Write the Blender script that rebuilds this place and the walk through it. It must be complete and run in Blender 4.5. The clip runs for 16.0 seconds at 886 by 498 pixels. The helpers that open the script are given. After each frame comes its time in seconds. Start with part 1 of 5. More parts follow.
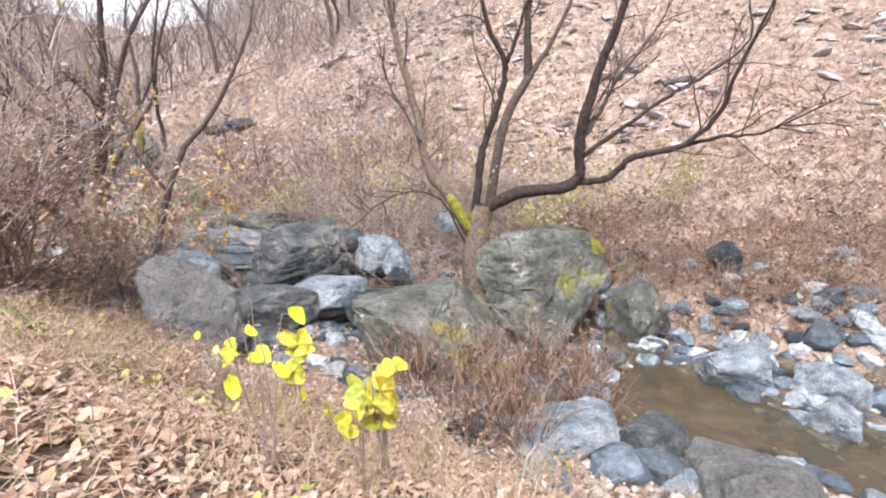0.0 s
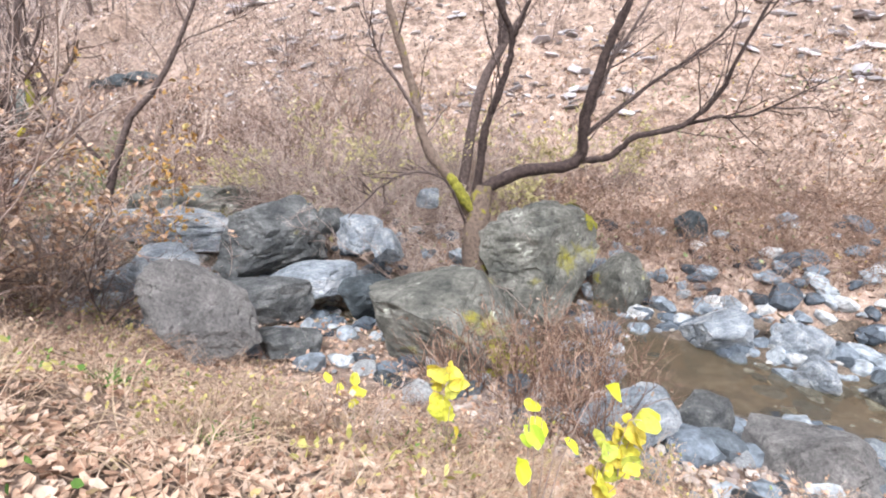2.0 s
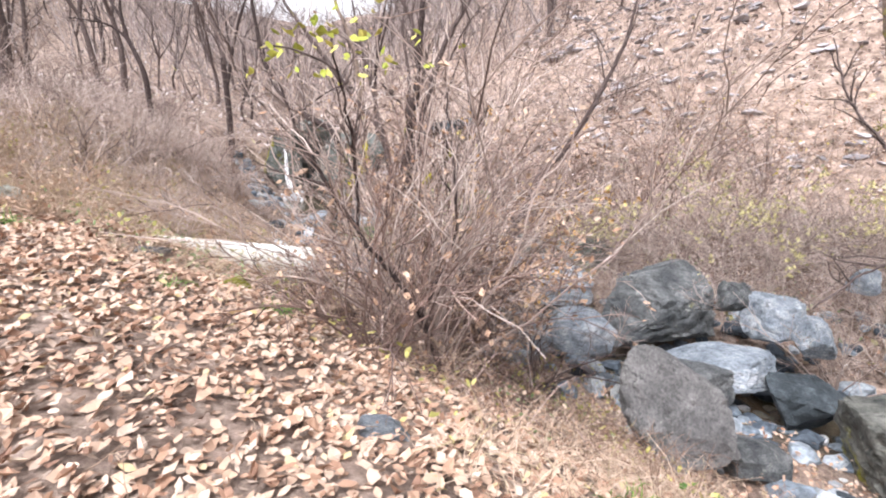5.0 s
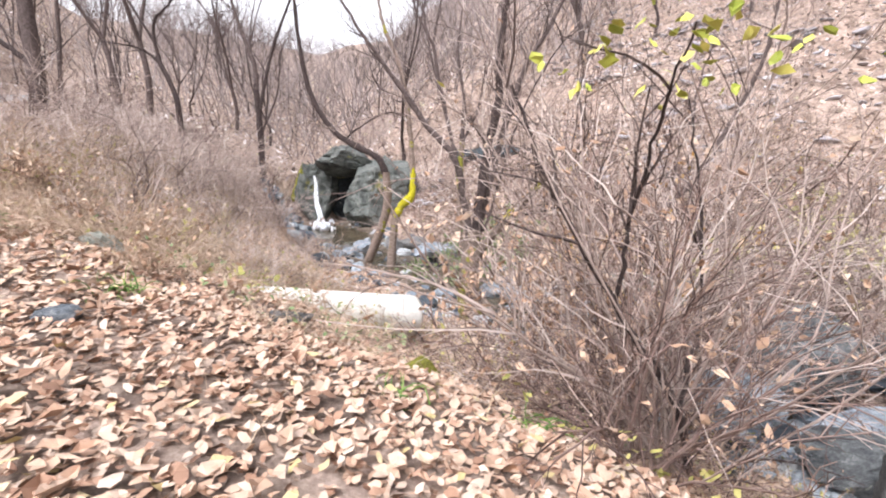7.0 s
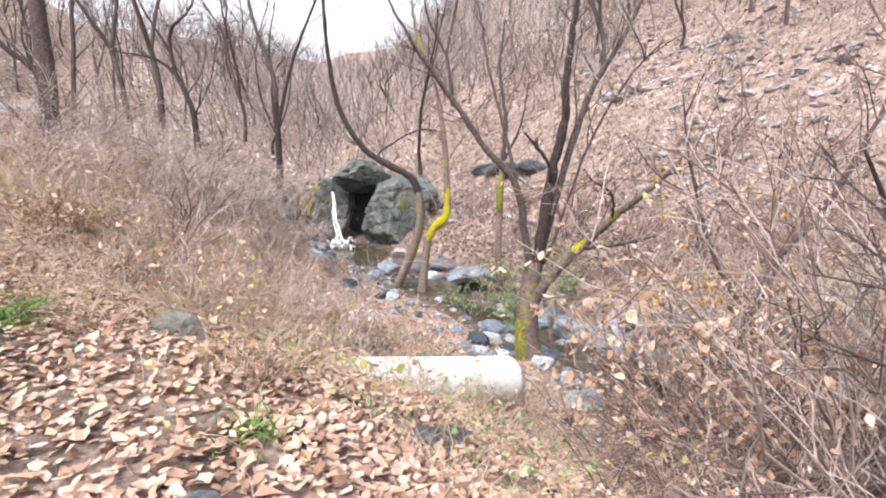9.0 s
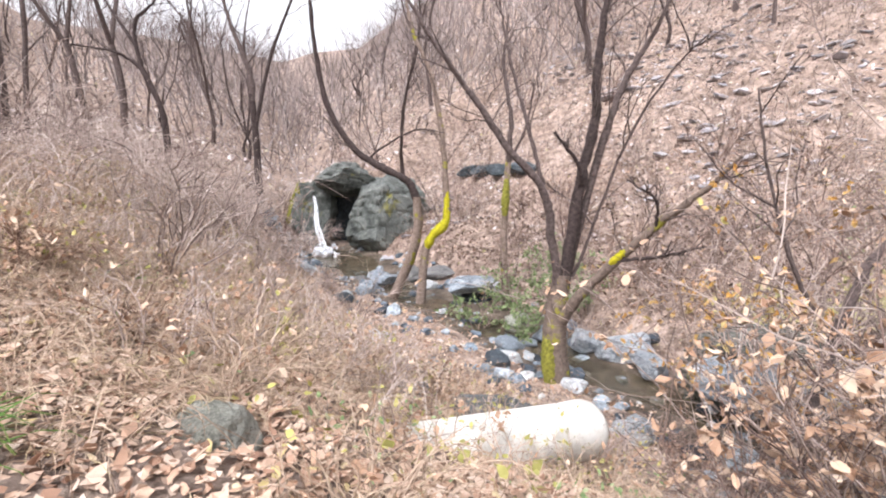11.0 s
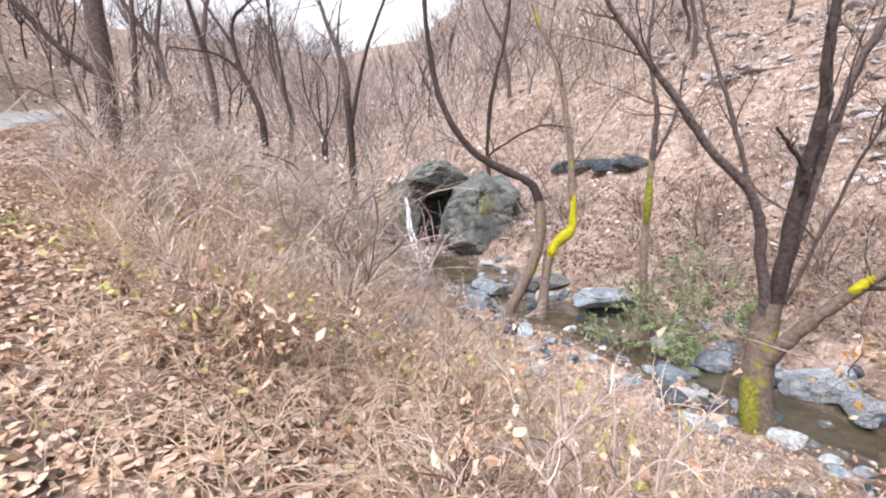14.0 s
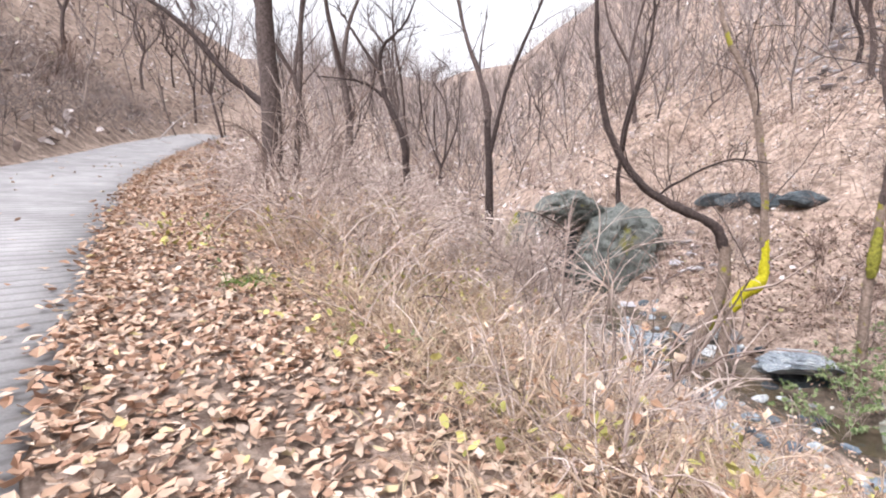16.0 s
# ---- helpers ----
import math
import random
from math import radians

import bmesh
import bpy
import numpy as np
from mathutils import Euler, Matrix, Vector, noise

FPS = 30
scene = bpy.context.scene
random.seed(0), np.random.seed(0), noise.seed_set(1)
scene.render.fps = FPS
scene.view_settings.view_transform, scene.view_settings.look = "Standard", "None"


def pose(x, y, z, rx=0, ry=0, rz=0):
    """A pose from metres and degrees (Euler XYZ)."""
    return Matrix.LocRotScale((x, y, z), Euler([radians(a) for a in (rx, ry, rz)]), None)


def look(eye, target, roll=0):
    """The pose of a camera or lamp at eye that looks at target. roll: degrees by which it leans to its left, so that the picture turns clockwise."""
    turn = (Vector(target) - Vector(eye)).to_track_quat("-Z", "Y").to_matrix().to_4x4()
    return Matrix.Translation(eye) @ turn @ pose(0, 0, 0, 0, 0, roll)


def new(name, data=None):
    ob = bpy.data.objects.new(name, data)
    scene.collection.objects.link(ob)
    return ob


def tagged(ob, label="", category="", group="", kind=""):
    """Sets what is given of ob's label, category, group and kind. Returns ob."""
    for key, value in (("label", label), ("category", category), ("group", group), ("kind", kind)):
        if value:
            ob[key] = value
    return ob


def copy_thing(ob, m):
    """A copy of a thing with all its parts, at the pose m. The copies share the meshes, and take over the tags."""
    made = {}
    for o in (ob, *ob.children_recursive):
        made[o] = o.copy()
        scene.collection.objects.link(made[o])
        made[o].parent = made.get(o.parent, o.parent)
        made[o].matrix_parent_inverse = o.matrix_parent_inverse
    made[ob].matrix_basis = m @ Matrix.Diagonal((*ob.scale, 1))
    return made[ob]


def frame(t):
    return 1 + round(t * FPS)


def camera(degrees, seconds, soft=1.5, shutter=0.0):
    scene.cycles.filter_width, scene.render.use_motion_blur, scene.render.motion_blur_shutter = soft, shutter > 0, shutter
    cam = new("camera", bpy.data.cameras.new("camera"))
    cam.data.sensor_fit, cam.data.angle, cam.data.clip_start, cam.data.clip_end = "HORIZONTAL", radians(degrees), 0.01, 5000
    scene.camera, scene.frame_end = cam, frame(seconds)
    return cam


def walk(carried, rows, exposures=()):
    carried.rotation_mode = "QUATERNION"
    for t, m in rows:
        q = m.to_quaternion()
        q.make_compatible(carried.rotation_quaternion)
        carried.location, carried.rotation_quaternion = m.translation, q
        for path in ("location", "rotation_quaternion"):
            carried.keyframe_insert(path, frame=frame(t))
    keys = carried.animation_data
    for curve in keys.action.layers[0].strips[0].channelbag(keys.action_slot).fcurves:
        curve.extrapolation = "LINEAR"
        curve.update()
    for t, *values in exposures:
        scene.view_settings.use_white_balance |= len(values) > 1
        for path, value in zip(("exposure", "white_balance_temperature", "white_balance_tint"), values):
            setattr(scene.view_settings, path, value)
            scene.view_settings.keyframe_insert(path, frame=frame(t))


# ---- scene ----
cam = camera(81.0, 16.0, soft=2.0)
PATH = [
    (0, (0.04, 0.09, 1.396), (-0.048, 2.053, 1.02), -0.5),
    (0.5, (-0.346, 0.19, 1.524), (-0.106, 2.12, 1.056), -1.1),
    (1, (-0.751, 0.383, 1.638), (-0.349, 2.276, 1.136), -0.8),
    (1.5, (-1.333, 0.438, 1.751), (-0.929, 2.329, 1.238), -0.4),
    (2, (-1.948, 0.639, 1.863), (-1.654, 2.54, 1.314), 0.1),
    (2.5, (-2.487, 0.914, 1.897), (-2.393, 2.831, 1.337), 2.1),
    (3, (-3.086, 1.093, 1.902), (-3.206, 3.027, 1.405), 2.0),
    (3.5, (-3.633, 1.18, 2.02), (-3.885, 3.1, 1.517), 0.9),
    (4, (-4.261, 1.436, 2.105), (-4.667, 3.334, 1.623), -0.8),
    (4.5, (-4.711, 1.368, 2.196), (-5.308, 3.229, 1.772), -0.2),
    (4.7, (-4.901, 1.369, 2.262), (-5.487, 3.233, 1.836), 0.1),
    (6.8, (-7.304, 1.893, 2.378), (-7.879, 3.774, 2.013), 0.7),
    (7, (-7.517, 2.038, 2.399), (-8.1, 3.921, 2.065), 0.3),
    (7.5, (-7.915, 2.261, 2.496), (-8.532, 4.133, 2.155), -0.4),
    (8, (-8.321, 2.291, 2.642), (-8.929, 4.166, 2.303), -0.1),
    (8.5, (-8.787, 2.515, 2.696), (-9.335, 4.414, 2.39), 1.2),
    (9, (-9.261, 2.817, 2.797), (-9.831, 4.71, 2.492), 0.6),
    (9.2, (-9.441, 2.876, 2.793), (-10.015, 4.767, 2.49), 0.3),
    (11.3, (-10.909, 3.93, 2.923), (-11.338, 5.86, 2.617), -0.3),
    (11.5, (-11.107, 4.038, 2.962), (-11.526, 5.968, 2.643), -0.6),
    (12, (-11.532, 4.342, 3.042), (-11.94, 6.274, 2.719), -0.1),
    (12.5, (-11.88, 4.504, 3.046), (-12.345, 6.414, 2.676), 1.3),
    (13, (-12.316, 4.696, 3.143), (-12.774, 6.606, 2.77), 1.1),
    (13.5, (-12.752, 4.862, 3.122), (-13.227, 6.774, 2.78), 0.3),
    (14, (-13.131, 4.831, 3.171), (-13.777, 6.695, 2.839), -1.1),
    (14.3, (-13.559, 4.856, 3.248), (-14.33, 6.683, 2.987), 0.3),
    (14.5, (-13.799, 4.815, 3.319), (-14.586, 6.64, 3.094), -0.6),
    (15, (-14.354, 4.894, 3.407), (-15.17, 6.706, 3.182), -1.0),
    (15.5, (-14.989, 5.156, 3.514), (-15.91, 6.917, 3.287), -0.4),
    (16, (-15.418, 5.239, 3.562), (-16.37, 6.98, 3.311), 0.0),
]
walk(cam, [(t, look(eye, target, roll)) for t, eye, target, roll in PATH],
     exposures=[(0, 0.91, 6200, 14), (2.5, 0.95, 6200, 14), (4.7, 0.98, 6180, 15), (6.8, 0.90, 6170, 15), (16, 0.83, 6200, 15)])

# ---- sky and sun: a bright, thinly overcast late-autumn day ----
world = bpy.data.worlds.new("world")
scene.world = world
world.use_nodes = True
wn, wl = world.node_tree.nodes, world.node_tree.links
sky = wn.new("ShaderNodeTexSky")
sky.sky_type, sky.sun_disc = "NISHITA", False
sky.sun_elevation, sky.sun_rotation = radians(48), radians(200)
sky.air_density, sky.dust_density, sky.ozone_density = 1.0, 4.0, 0.6
pale = wn.new("ShaderNodeHueSaturation")
pale.inputs["Saturation"].default_value = 0.03
pale.inputs["Value"].default_value = 1.4
wl.new(sky.outputs["Color"], pale.inputs["Color"])
wl.new(pale.outputs["Color"], wn["Background"].inputs["Color"])
wn["Background"].inputs["Strength"].default_value = 0.15
sun = new("sun", bpy.data.lights.new("sun", "SUN"))
sun.data.energy, sun.data.angle, sun.data.color = 1.25, radians(14), (1.0, 0.98, 0.955)
sun.matrix_world = look((-3, -12, 16), (0, 0, 0))

# ---- terrain functions ----
# u runs along the walk, v across it towards the creek.
def XY(u, v):
    return -0.947 * u + 0.32 * v, 0.32 * u + 0.947 * v


def UV(x, y):
    return -0.947 * x + 0.32 * y, 0.32 * x + 0.947 * y


def lattice(ix, iy, seed):
    h = np.sin(ix * 127.1 + iy * 311.7 + seed * 74.7) * 43758.5453
    return h - np.floor(h)


def soft_noise(x, y, seed=0):
    ix, iy = np.floor(x), np.floor(y)
    fx, fy = x - ix, y - iy
    fx, fy = fx * fx * (3 - 2 * fx), fy * fy * (3 - 2 * fy)
    a = lattice(ix, iy, seed) * (1 - fx) + lattice(ix + 1, iy, seed) * fx
    b = lattice(ix, iy + 1, seed) * (1 - fx) + lattice(ix + 1, iy + 1, seed) * fx
    return (a * (1 - fy) + b * fy) * 2 - 1


def smooth(a, b, x):
    s = np.clip((x - a) / (b - a), 0, 1)
    return s * s * (3 - 2 * s)


def road_z(u):
    return np.interp(u, [-60, -3, 0, 2, 5, 7.5, 9.85, 11.6, 13.2, 16.3, 40, 80, 200],
                     [-6, -0.45, -0.1, 0.33, 0.72, 0.9, 1.27, 1.42, 1.64, 2.06, 4.75, 9.8, 24])


def road_edge(u):
    return np.interp(u, [-60, 5, 19, 20.6, 25, 30, 36, 45, 59, 120], [-6, -0.15, 0.18, 0.55, 1.6, 3.05, 5.35, 8.9, 15.5, 52])


def creek_z(u):
    return np.interp(u, [-60, -1, 12, 25, 30, 31.5, 33, 60, 200], [-5.5, -2.55, -1.95, -1.3, -1.1, -0.9, 1.3, 3.5, 16])


def creek_v(u):
    return np.interp(u, [-60, -8, 0, 4, 9, 15, 19, 23, 26, 30, 40, 60, 120, 420], [2, 6.8, 9.2, 9.8, 10, 12.6, 14.2, 15.5, 17, 19, 27, 46, 112, 420])


def creek_w(u):
    return np.interp(u, [-60, -2, 3, 8, 15, 22, 25, 29, 32, 60], [3, 2.6, 1.6, 1.4, 1.6, 1.7, 2.2, 2.4, 2.0, 1.5])


def bank_foot(u):
    return np.interp(u, [-60, -3, 0, 4, 9, 14, 18, 23, 27, 30, 40, 60, 120, 420], [-1, 4.0, 5.0, 5.8, 6.9, 8.2, 9.0, 12.2, 14.2, 16.4, 24, 42, 106, 412])


def height(u, v):
    u, v = np.asarray(u, float), np.asarray(v, float)
    rz, re, cz, cv, cw, bf = road_z(u), road_edge(u), creek_z(u), creek_v(u), creek_w(u), bank_foot(u)
    lip = re + np.interp(u, [15, 24, 40], [1.2, 2.6, 4.0])
    # the near bank, from the road's shoulder down to the creek
    s = np.clip((v - lip) / (bf - lip), 0, 1)
    shoulder = smooth(20, 27, u)
    drop = (0.72 * s + 0.28 * smooth(0, 1, s)) * (1 - shoulder) + s ** 2.4 * shoulder
    z = rz * (1 - drop) + (cz + 0.35) * drop
    # bed and water channel
    z = z - 0.35 * smooth(bf, cv - cw + 0.6, v) - 0.3 * np.exp(-((v - cv) / (0.6 * cw)) ** 2)
    # the far hillside
    far = np.maximum(v - cv - cw, 0)
    z = z + 0.55 * smooth(0, 1.2, far) + 0.30 * np.minimum(far, 5) + 0.62 * np.maximum(far - 5, 0) - 0.12 * np.maximum(far - 45, 0)
    # the hill behind the road
    near = np.maximum(re - 3.6 - v, 0)
    z = z + 0.75 * np.minimum(near, 3) + 0.55 * np.maximum(near - 3, 0)
    # the head of the valley
    z = z + 0.13 * np.maximum(u + 0.7 * v - 75, 0)
    rough = smooth(0.2, 2.5, np.abs(v - re + 1.6) - 1.5)
    z = z + rough * (0.10 * soft_noise(u * 0.9, v * 0.9, 1) + 0.05 * soft_noise(u * 2.3, v * 2.3, 2) + 0.022 * soft_noise(u * 6, v * 6, 3))
    z = z + smooth(2, 14, far) * (0.9 * soft_noise(u * 0.13, v * 0.13, 4) + 0.3 * soft_noise(u * 0.5, v * 0.5, 5) + 0.12 * soft_noise(u * 1.4, v * 1.4, 6))
    # the two pools
    z = z - 0.3 * np.exp(-((u + 0.7) / 1.3) ** 2 - ((v - 8.6) / 1.4) ** 2) - 0.25 * np.exp(-((u - 27.6) / 2.0) ** 2 - ((v - 18.2) / 1.6) ** 2)
    return z


def ground_at(x, y):
    return height(*UV(np.asarray(x, float), np.asarray(y, float)))
# ---- end of terrain functions ----


# ---- materials ----
def shader(name, rough=0.8):
    m = bpy.data.materials.new(name)
    m.use_nodes = True
    n = m.node_tree.nodes
    b = n["Principled BSDF"]
    b.inputs["Roughness"].default_value = rough
    b.inputs["Specular IOR Level"].default_value = 0.3
    return m, n, m.node_tree.links, b


def ramp(n, stops):
    r = n.new("ShaderNodeValToRGB")
    while len(r.color_ramp.elements) < len(stops):
        r.color_ramp.elements.new(0.5)
    for e, (p, c) in zip(r.color_ramp.elements, stops):
        e.position, e.color = p, (*c, 1)
    return r


def tex(n, l, scale, detail=4, rough=0.6, kind="ShaderNodeTexNoise", coord="Object"):
    c, t = n.new("ShaderNodeTexCoord"), n.new(kind)
    t.inputs["Scale"].default_value = scale
    if kind == "ShaderNodeTexNoise":
        t.inputs["Detail"].default_value, t.inputs["Roughness"].default_value = detail, rough
    l.new(c.outputs[coord], t.inputs["Vector"])
    return t


def bump(n, l, b, height_out, strength=0.4, dist=0.02):
    k = n.new("ShaderNodeBump")
    k.inputs["Strength"].default_value, k.inputs["Distance"].default_value = strength, dist
    l.new(height_out, k.inputs["Height"])
    l.new(k.outputs["Normal"], b.inputs["Normal"])


def mixed(n, l, fac, a, b):
    m = n.new("ShaderNodeMix")
    m.data_type = "RGBA"
    l.new(fac, m.inputs["Factor"])
    for sock, v in ((m.inputs["A"], a), (m.inputs["B"], b)):
        if isinstance(v, tuple):
            sock.default_value = (*v, 1)
        else:
            l.new(v, sock)
    return m.outputs["Result"]


def litter_mat():
    m, n, l, b = shader("leaf_litter_soil", 0.9)
    big, fine = tex(n, l, 0.5, 6), tex(n, l, 7, 9, 0.85)
    r1 = ramp(n, [(0.33, (0.10, 0.066, 0.05)), (0.45, (0.26, 0.18, 0.138)), (0.56, (0.45, 0.34, 0.27)), (0.70, (0.64, 0.52, 0.44))])
    r2 = ramp(n, [(0.35, (0.25, 0.185, 0.15)), (0.65, (0.50, 0.41, 0.35))])
    l.new(fine.outputs["Fac"], r1.inputs["Fac"])
    l.new(big.outputs["Fac"], r2.inputs["Fac"])
    k = n.new("ShaderNodeMix")
    k.data_type = "RGBA"
    k.inputs["Factor"].default_value = 0.3
    l.new(r1.outputs["Color"], k.inputs["A"])
    l.new(r2.outputs["Color"], k.inputs["B"])
    mid = tex(n, l, 1.9, 8, 0.75)
    r3 = ramp(n, [(0.38, (0.38, 0.35, 0.34)), (0.5, (0.85, 0.85, 0.85)), (0.64, (1.4, 1.4, 1.43))])
    l.new(mid.outputs["Fac"], r3.inputs["Fac"])
    k3 = n.new("ShaderNodeMix")
    k3.data_type, k3.blend_type = "RGBA", "MULTIPLY"
    k3.inputs["Factor"].default_value = 1
    l.new(k.outputs["Result"], k3.inputs["A"])
    l.new(r3.outputs["Color"], k3.inputs["B"])
    l.new(k3.outputs["Result"], b.inputs["Base Color"])
    bump(n, l, b, fine.outputs["Fac"], 0.8, 0.05)
    return m


def island_mat(name, stops, rough=0.75, per_object=False, noise_scale=9.0, deep=0.72, bumped=0.0):
    m, n, l, b = shader(name, rough)
    r = ramp(n, stops)
    r.color_ramp.interpolation = "LINEAR"
    if per_object:
        g, out = n.new("ShaderNodeObjectInfo"), "Random"
    else:
        g, out = n.new("ShaderNodeNewGeometry"), "Random Per Island"
    l.new(g.outputs[out], r.inputs["Fac"])
    t = tex(n, l, noise_scale, 4)
    v = ramp(n, [(0.3, (deep, deep, deep)), (0.7, (1.72 - deep, 1.72 - deep, 1.72 - deep) if bumped else (1.0, 1.0, 1.0))])
    l.new(t.outputs["Fac"], v.inputs["Fac"])
    k = n.new("ShaderNodeMix")
    k.data_type, k.blend_type = "RGBA", "MULTIPLY"
    k.inputs["Factor"].default_value = 1
    l.new(r.outputs["Color"], k.inputs["A"])
    l.new(v.outputs["Color"], k.inputs["B"])
    l.new(k.outputs["Result"], b.inputs["Base Color"])
    if bumped:
        bump(n, l, b, t.outputs["Fac"], bumped, 0.03)
    return m


def bark_mat(name, dark, light, moss=0.0):
    m, n, l, b = shader(name, 0.9)
    t, s = tex(n, l, 14, 6, 0.7), tex(n, l, 2.2, 4)
    r = ramp(n, [(0.35, dark), (0.7, light)])
    l.new(t.outputs["Fac"], r.inputs["Fac"])
    out = r.outputs["Color"]
    if moss:
        mr = ramp(n, [(0.62 - 0.3 * moss, (0, 0, 0)), (0.68 - 0.3 * moss, (1, 1, 1))])
        l.new(s.outputs["Fac"], mr.inputs["Fac"])
        out = mixed(n, l, mr.outputs["Color"], out, (0.26, 0.24, 0.035))
    l.new(out, b.inputs["Base Color"])
    bump(n, l, b, t.outputs["Fac"], 0.9, 0.03)
    return m


def rock_mat(name, dark, mid, light, moss=0.0, lichen=0.5, scale=1.0):
    m, n, l, b = shader(name, 0.72)
    a, f, p = tex(n, l, 1.9 * scale, 9, 0.75), tex(n, l, 20 * scale, 6, 0.75), tex(n, l, 4.2 * scale, 6, 0.7)
    r = ramp(n, [(0.32, dark), (0.5, mid), (0.68, light)])
    l.new(a.outputs["Fac"], r.inputs["Fac"])
    fr = ramp(n, [(0.3, (0.42, 0.42, 0.43)), (0.5, (0.9, 0.9, 0.9)), (0.7, (1.3, 1.3, 1.28))])
    l.new(f.outputs["Fac"], fr.inputs["Fac"])
    k = n.new("ShaderNodeMix")
    k.data_type, k.blend_type = "RGBA", "MULTIPLY"
    k.inputs["Factor"].default_value = 1
    l.new(r.outputs["Color"], k.inputs["A"])
    l.new(fr.outputs["Color"], k.inputs["B"])
    out = k.outputs["Result"]
    if lichen:
        lr = ramp(n, [(0.70 - 0.12 * lichen, (0, 0, 0)), (0.74 - 0.12 * lichen, (1, 1, 1))])
        l.new(p.outputs["Fac"], lr.inputs["Fac"])
        out = mixed(n, l, lr.outputs["Color"], out, (0.52, 0.55, 0.48))
    if moss:
        q = tex(n, l, 1.1, 5, 0.6)
        mr = ramp(n, [(0.66 - 0.16 * moss, (0, 0, 0)), (0.73 - 0.16 * moss, (1, 1, 1))])
        l.new(q.outputs["Fac"], mr.inputs["Fac"])
        out = mixed(n, l, mr.outputs["Color"], out, (0.28, 0.26, 0.04))
    vo = tex(n, l, 1.3 * scale, kind="ShaderNodeTexVoronoi")
    vo.feature = "DISTANCE_TO_EDGE"
    warp = n.new("ShaderNodeVectorMath")
    warp.operation = "MULTIPLY_ADD"
    warp.inputs[1].default_value = (0.5, 0.5, 0.5)
    l.new(p.outputs["Color"], warp.inputs[0])
    l.new(vo.inputs["Vector"].links[0].from_socket, warp.inputs[2])
    l.new(warp.outputs[0], vo.inputs["Vector"])
    cr = ramp(n, [(0.0, (1, 1, 1)), (0.03, (0, 0, 0))])
    l.new(vo.outputs["Distance"], cr.inputs["Fac"])
    cm = ramp(n, [(0.5, (0, 0, 0)), (0.6, (1, 1, 1))])
    l.new(a.outputs["Fac"], cm.inputs["Fac"])
    ck = n.new("ShaderNodeMath")
    ck.operation = "MULTIPLY"
    l.new(cr.outputs["Color"], ck.inputs[0])
    l.new(cm.outputs["Color"], ck.inputs[1])
    out = mixed(n, l, ck.outputs[0], out, (0.03, 0.03, 0.03))
    l.new(out, b.inputs["Base Color"])
    hs = n.new("ShaderNodeMath")
    hs.operation = "MULTIPLY_ADD"
    hs.inputs[1].default_value = 0.8
    l.new(f.outputs["Fac"], hs.inputs[0])
    l.new(p.outputs["Fac"], hs.inputs[2])
    bump(n, l, b, hs.outputs[0], 1.0, 0.05)
    return m


def stone_mat():
    m, n, l, b = shader("creek_stone", 0.7)
    g = n.new("ShaderNodeObjectInfo")
    r = ramp(n, [(0.0, (0.05, 0.06, 0.07)), (0.25, (0.13, 0.16, 0.19)), (0.55, (0.24, 0.28, 0.32)), (0.8, (0.38, 0.42, 0.455)), (1.0, (0.58, 0.59, 0.59))])
    l.new(g.outputs["Random"], r.inputs["Fac"])
    f, s = tex(n, l, 5, 9, 0.8), tex(n, l, 2.0, 4)
    fr = ramp(n, [(0.3, (0.4, 0.41, 0.44)), (0.5, (0.9, 0.9, 0.9)), (0.68, (1.6, 1.6, 1.55))])
    l.new(f.outputs["Fac"], fr.inputs["Fac"])
    k = n.new("ShaderNodeMix")
    k.data_type, k.blend_type = "RGBA", "MULTIPLY"
    k.inputs["Factor"].default_value = 1
    l.new(r.outputs["Color"], k.inputs["A"])
    l.new(fr.outputs["Color"], k.inputs["B"])
    l.new(k.outputs["Result"], b.inputs["Base Color"])
    bump(n, l, b, f.outputs["Fac"], 1.0, 0.08)
    return m


def water_mat():
    m, n, l, b = shader("creek_water", 0.04)
    b.inputs["Base Color"].default_value = (0.55, 0.47, 0.33, 1)
    b.inputs["Transmission Weight"].default_value = 0.9
    b.inputs["IOR"].default_value = 1.33
    b.inputs["Specular IOR Level"].default_value = 0.5
    t = tex(n, l, 5, 4)
    bump(n, l, b, t.outputs["Fac"], 0.25, 0.03)
    return m


def foam_mat():
    m, n, l, b = shader("falling_water", 0.25)
    t = tex(n, l, 7, 5)
    r = ramp(n, [(0.3, (0.55, 0.58, 0.62)), (0.6, (0.9, 0.92, 0.94))])
    l.new(t.outputs["Fac"], r.inputs["Fac"])
    l.new(r.outputs["Color"], b.inputs["Base Color"])
    bump(n, l, b, t.outputs["Fac"], 0.6, 0.05)
    return m


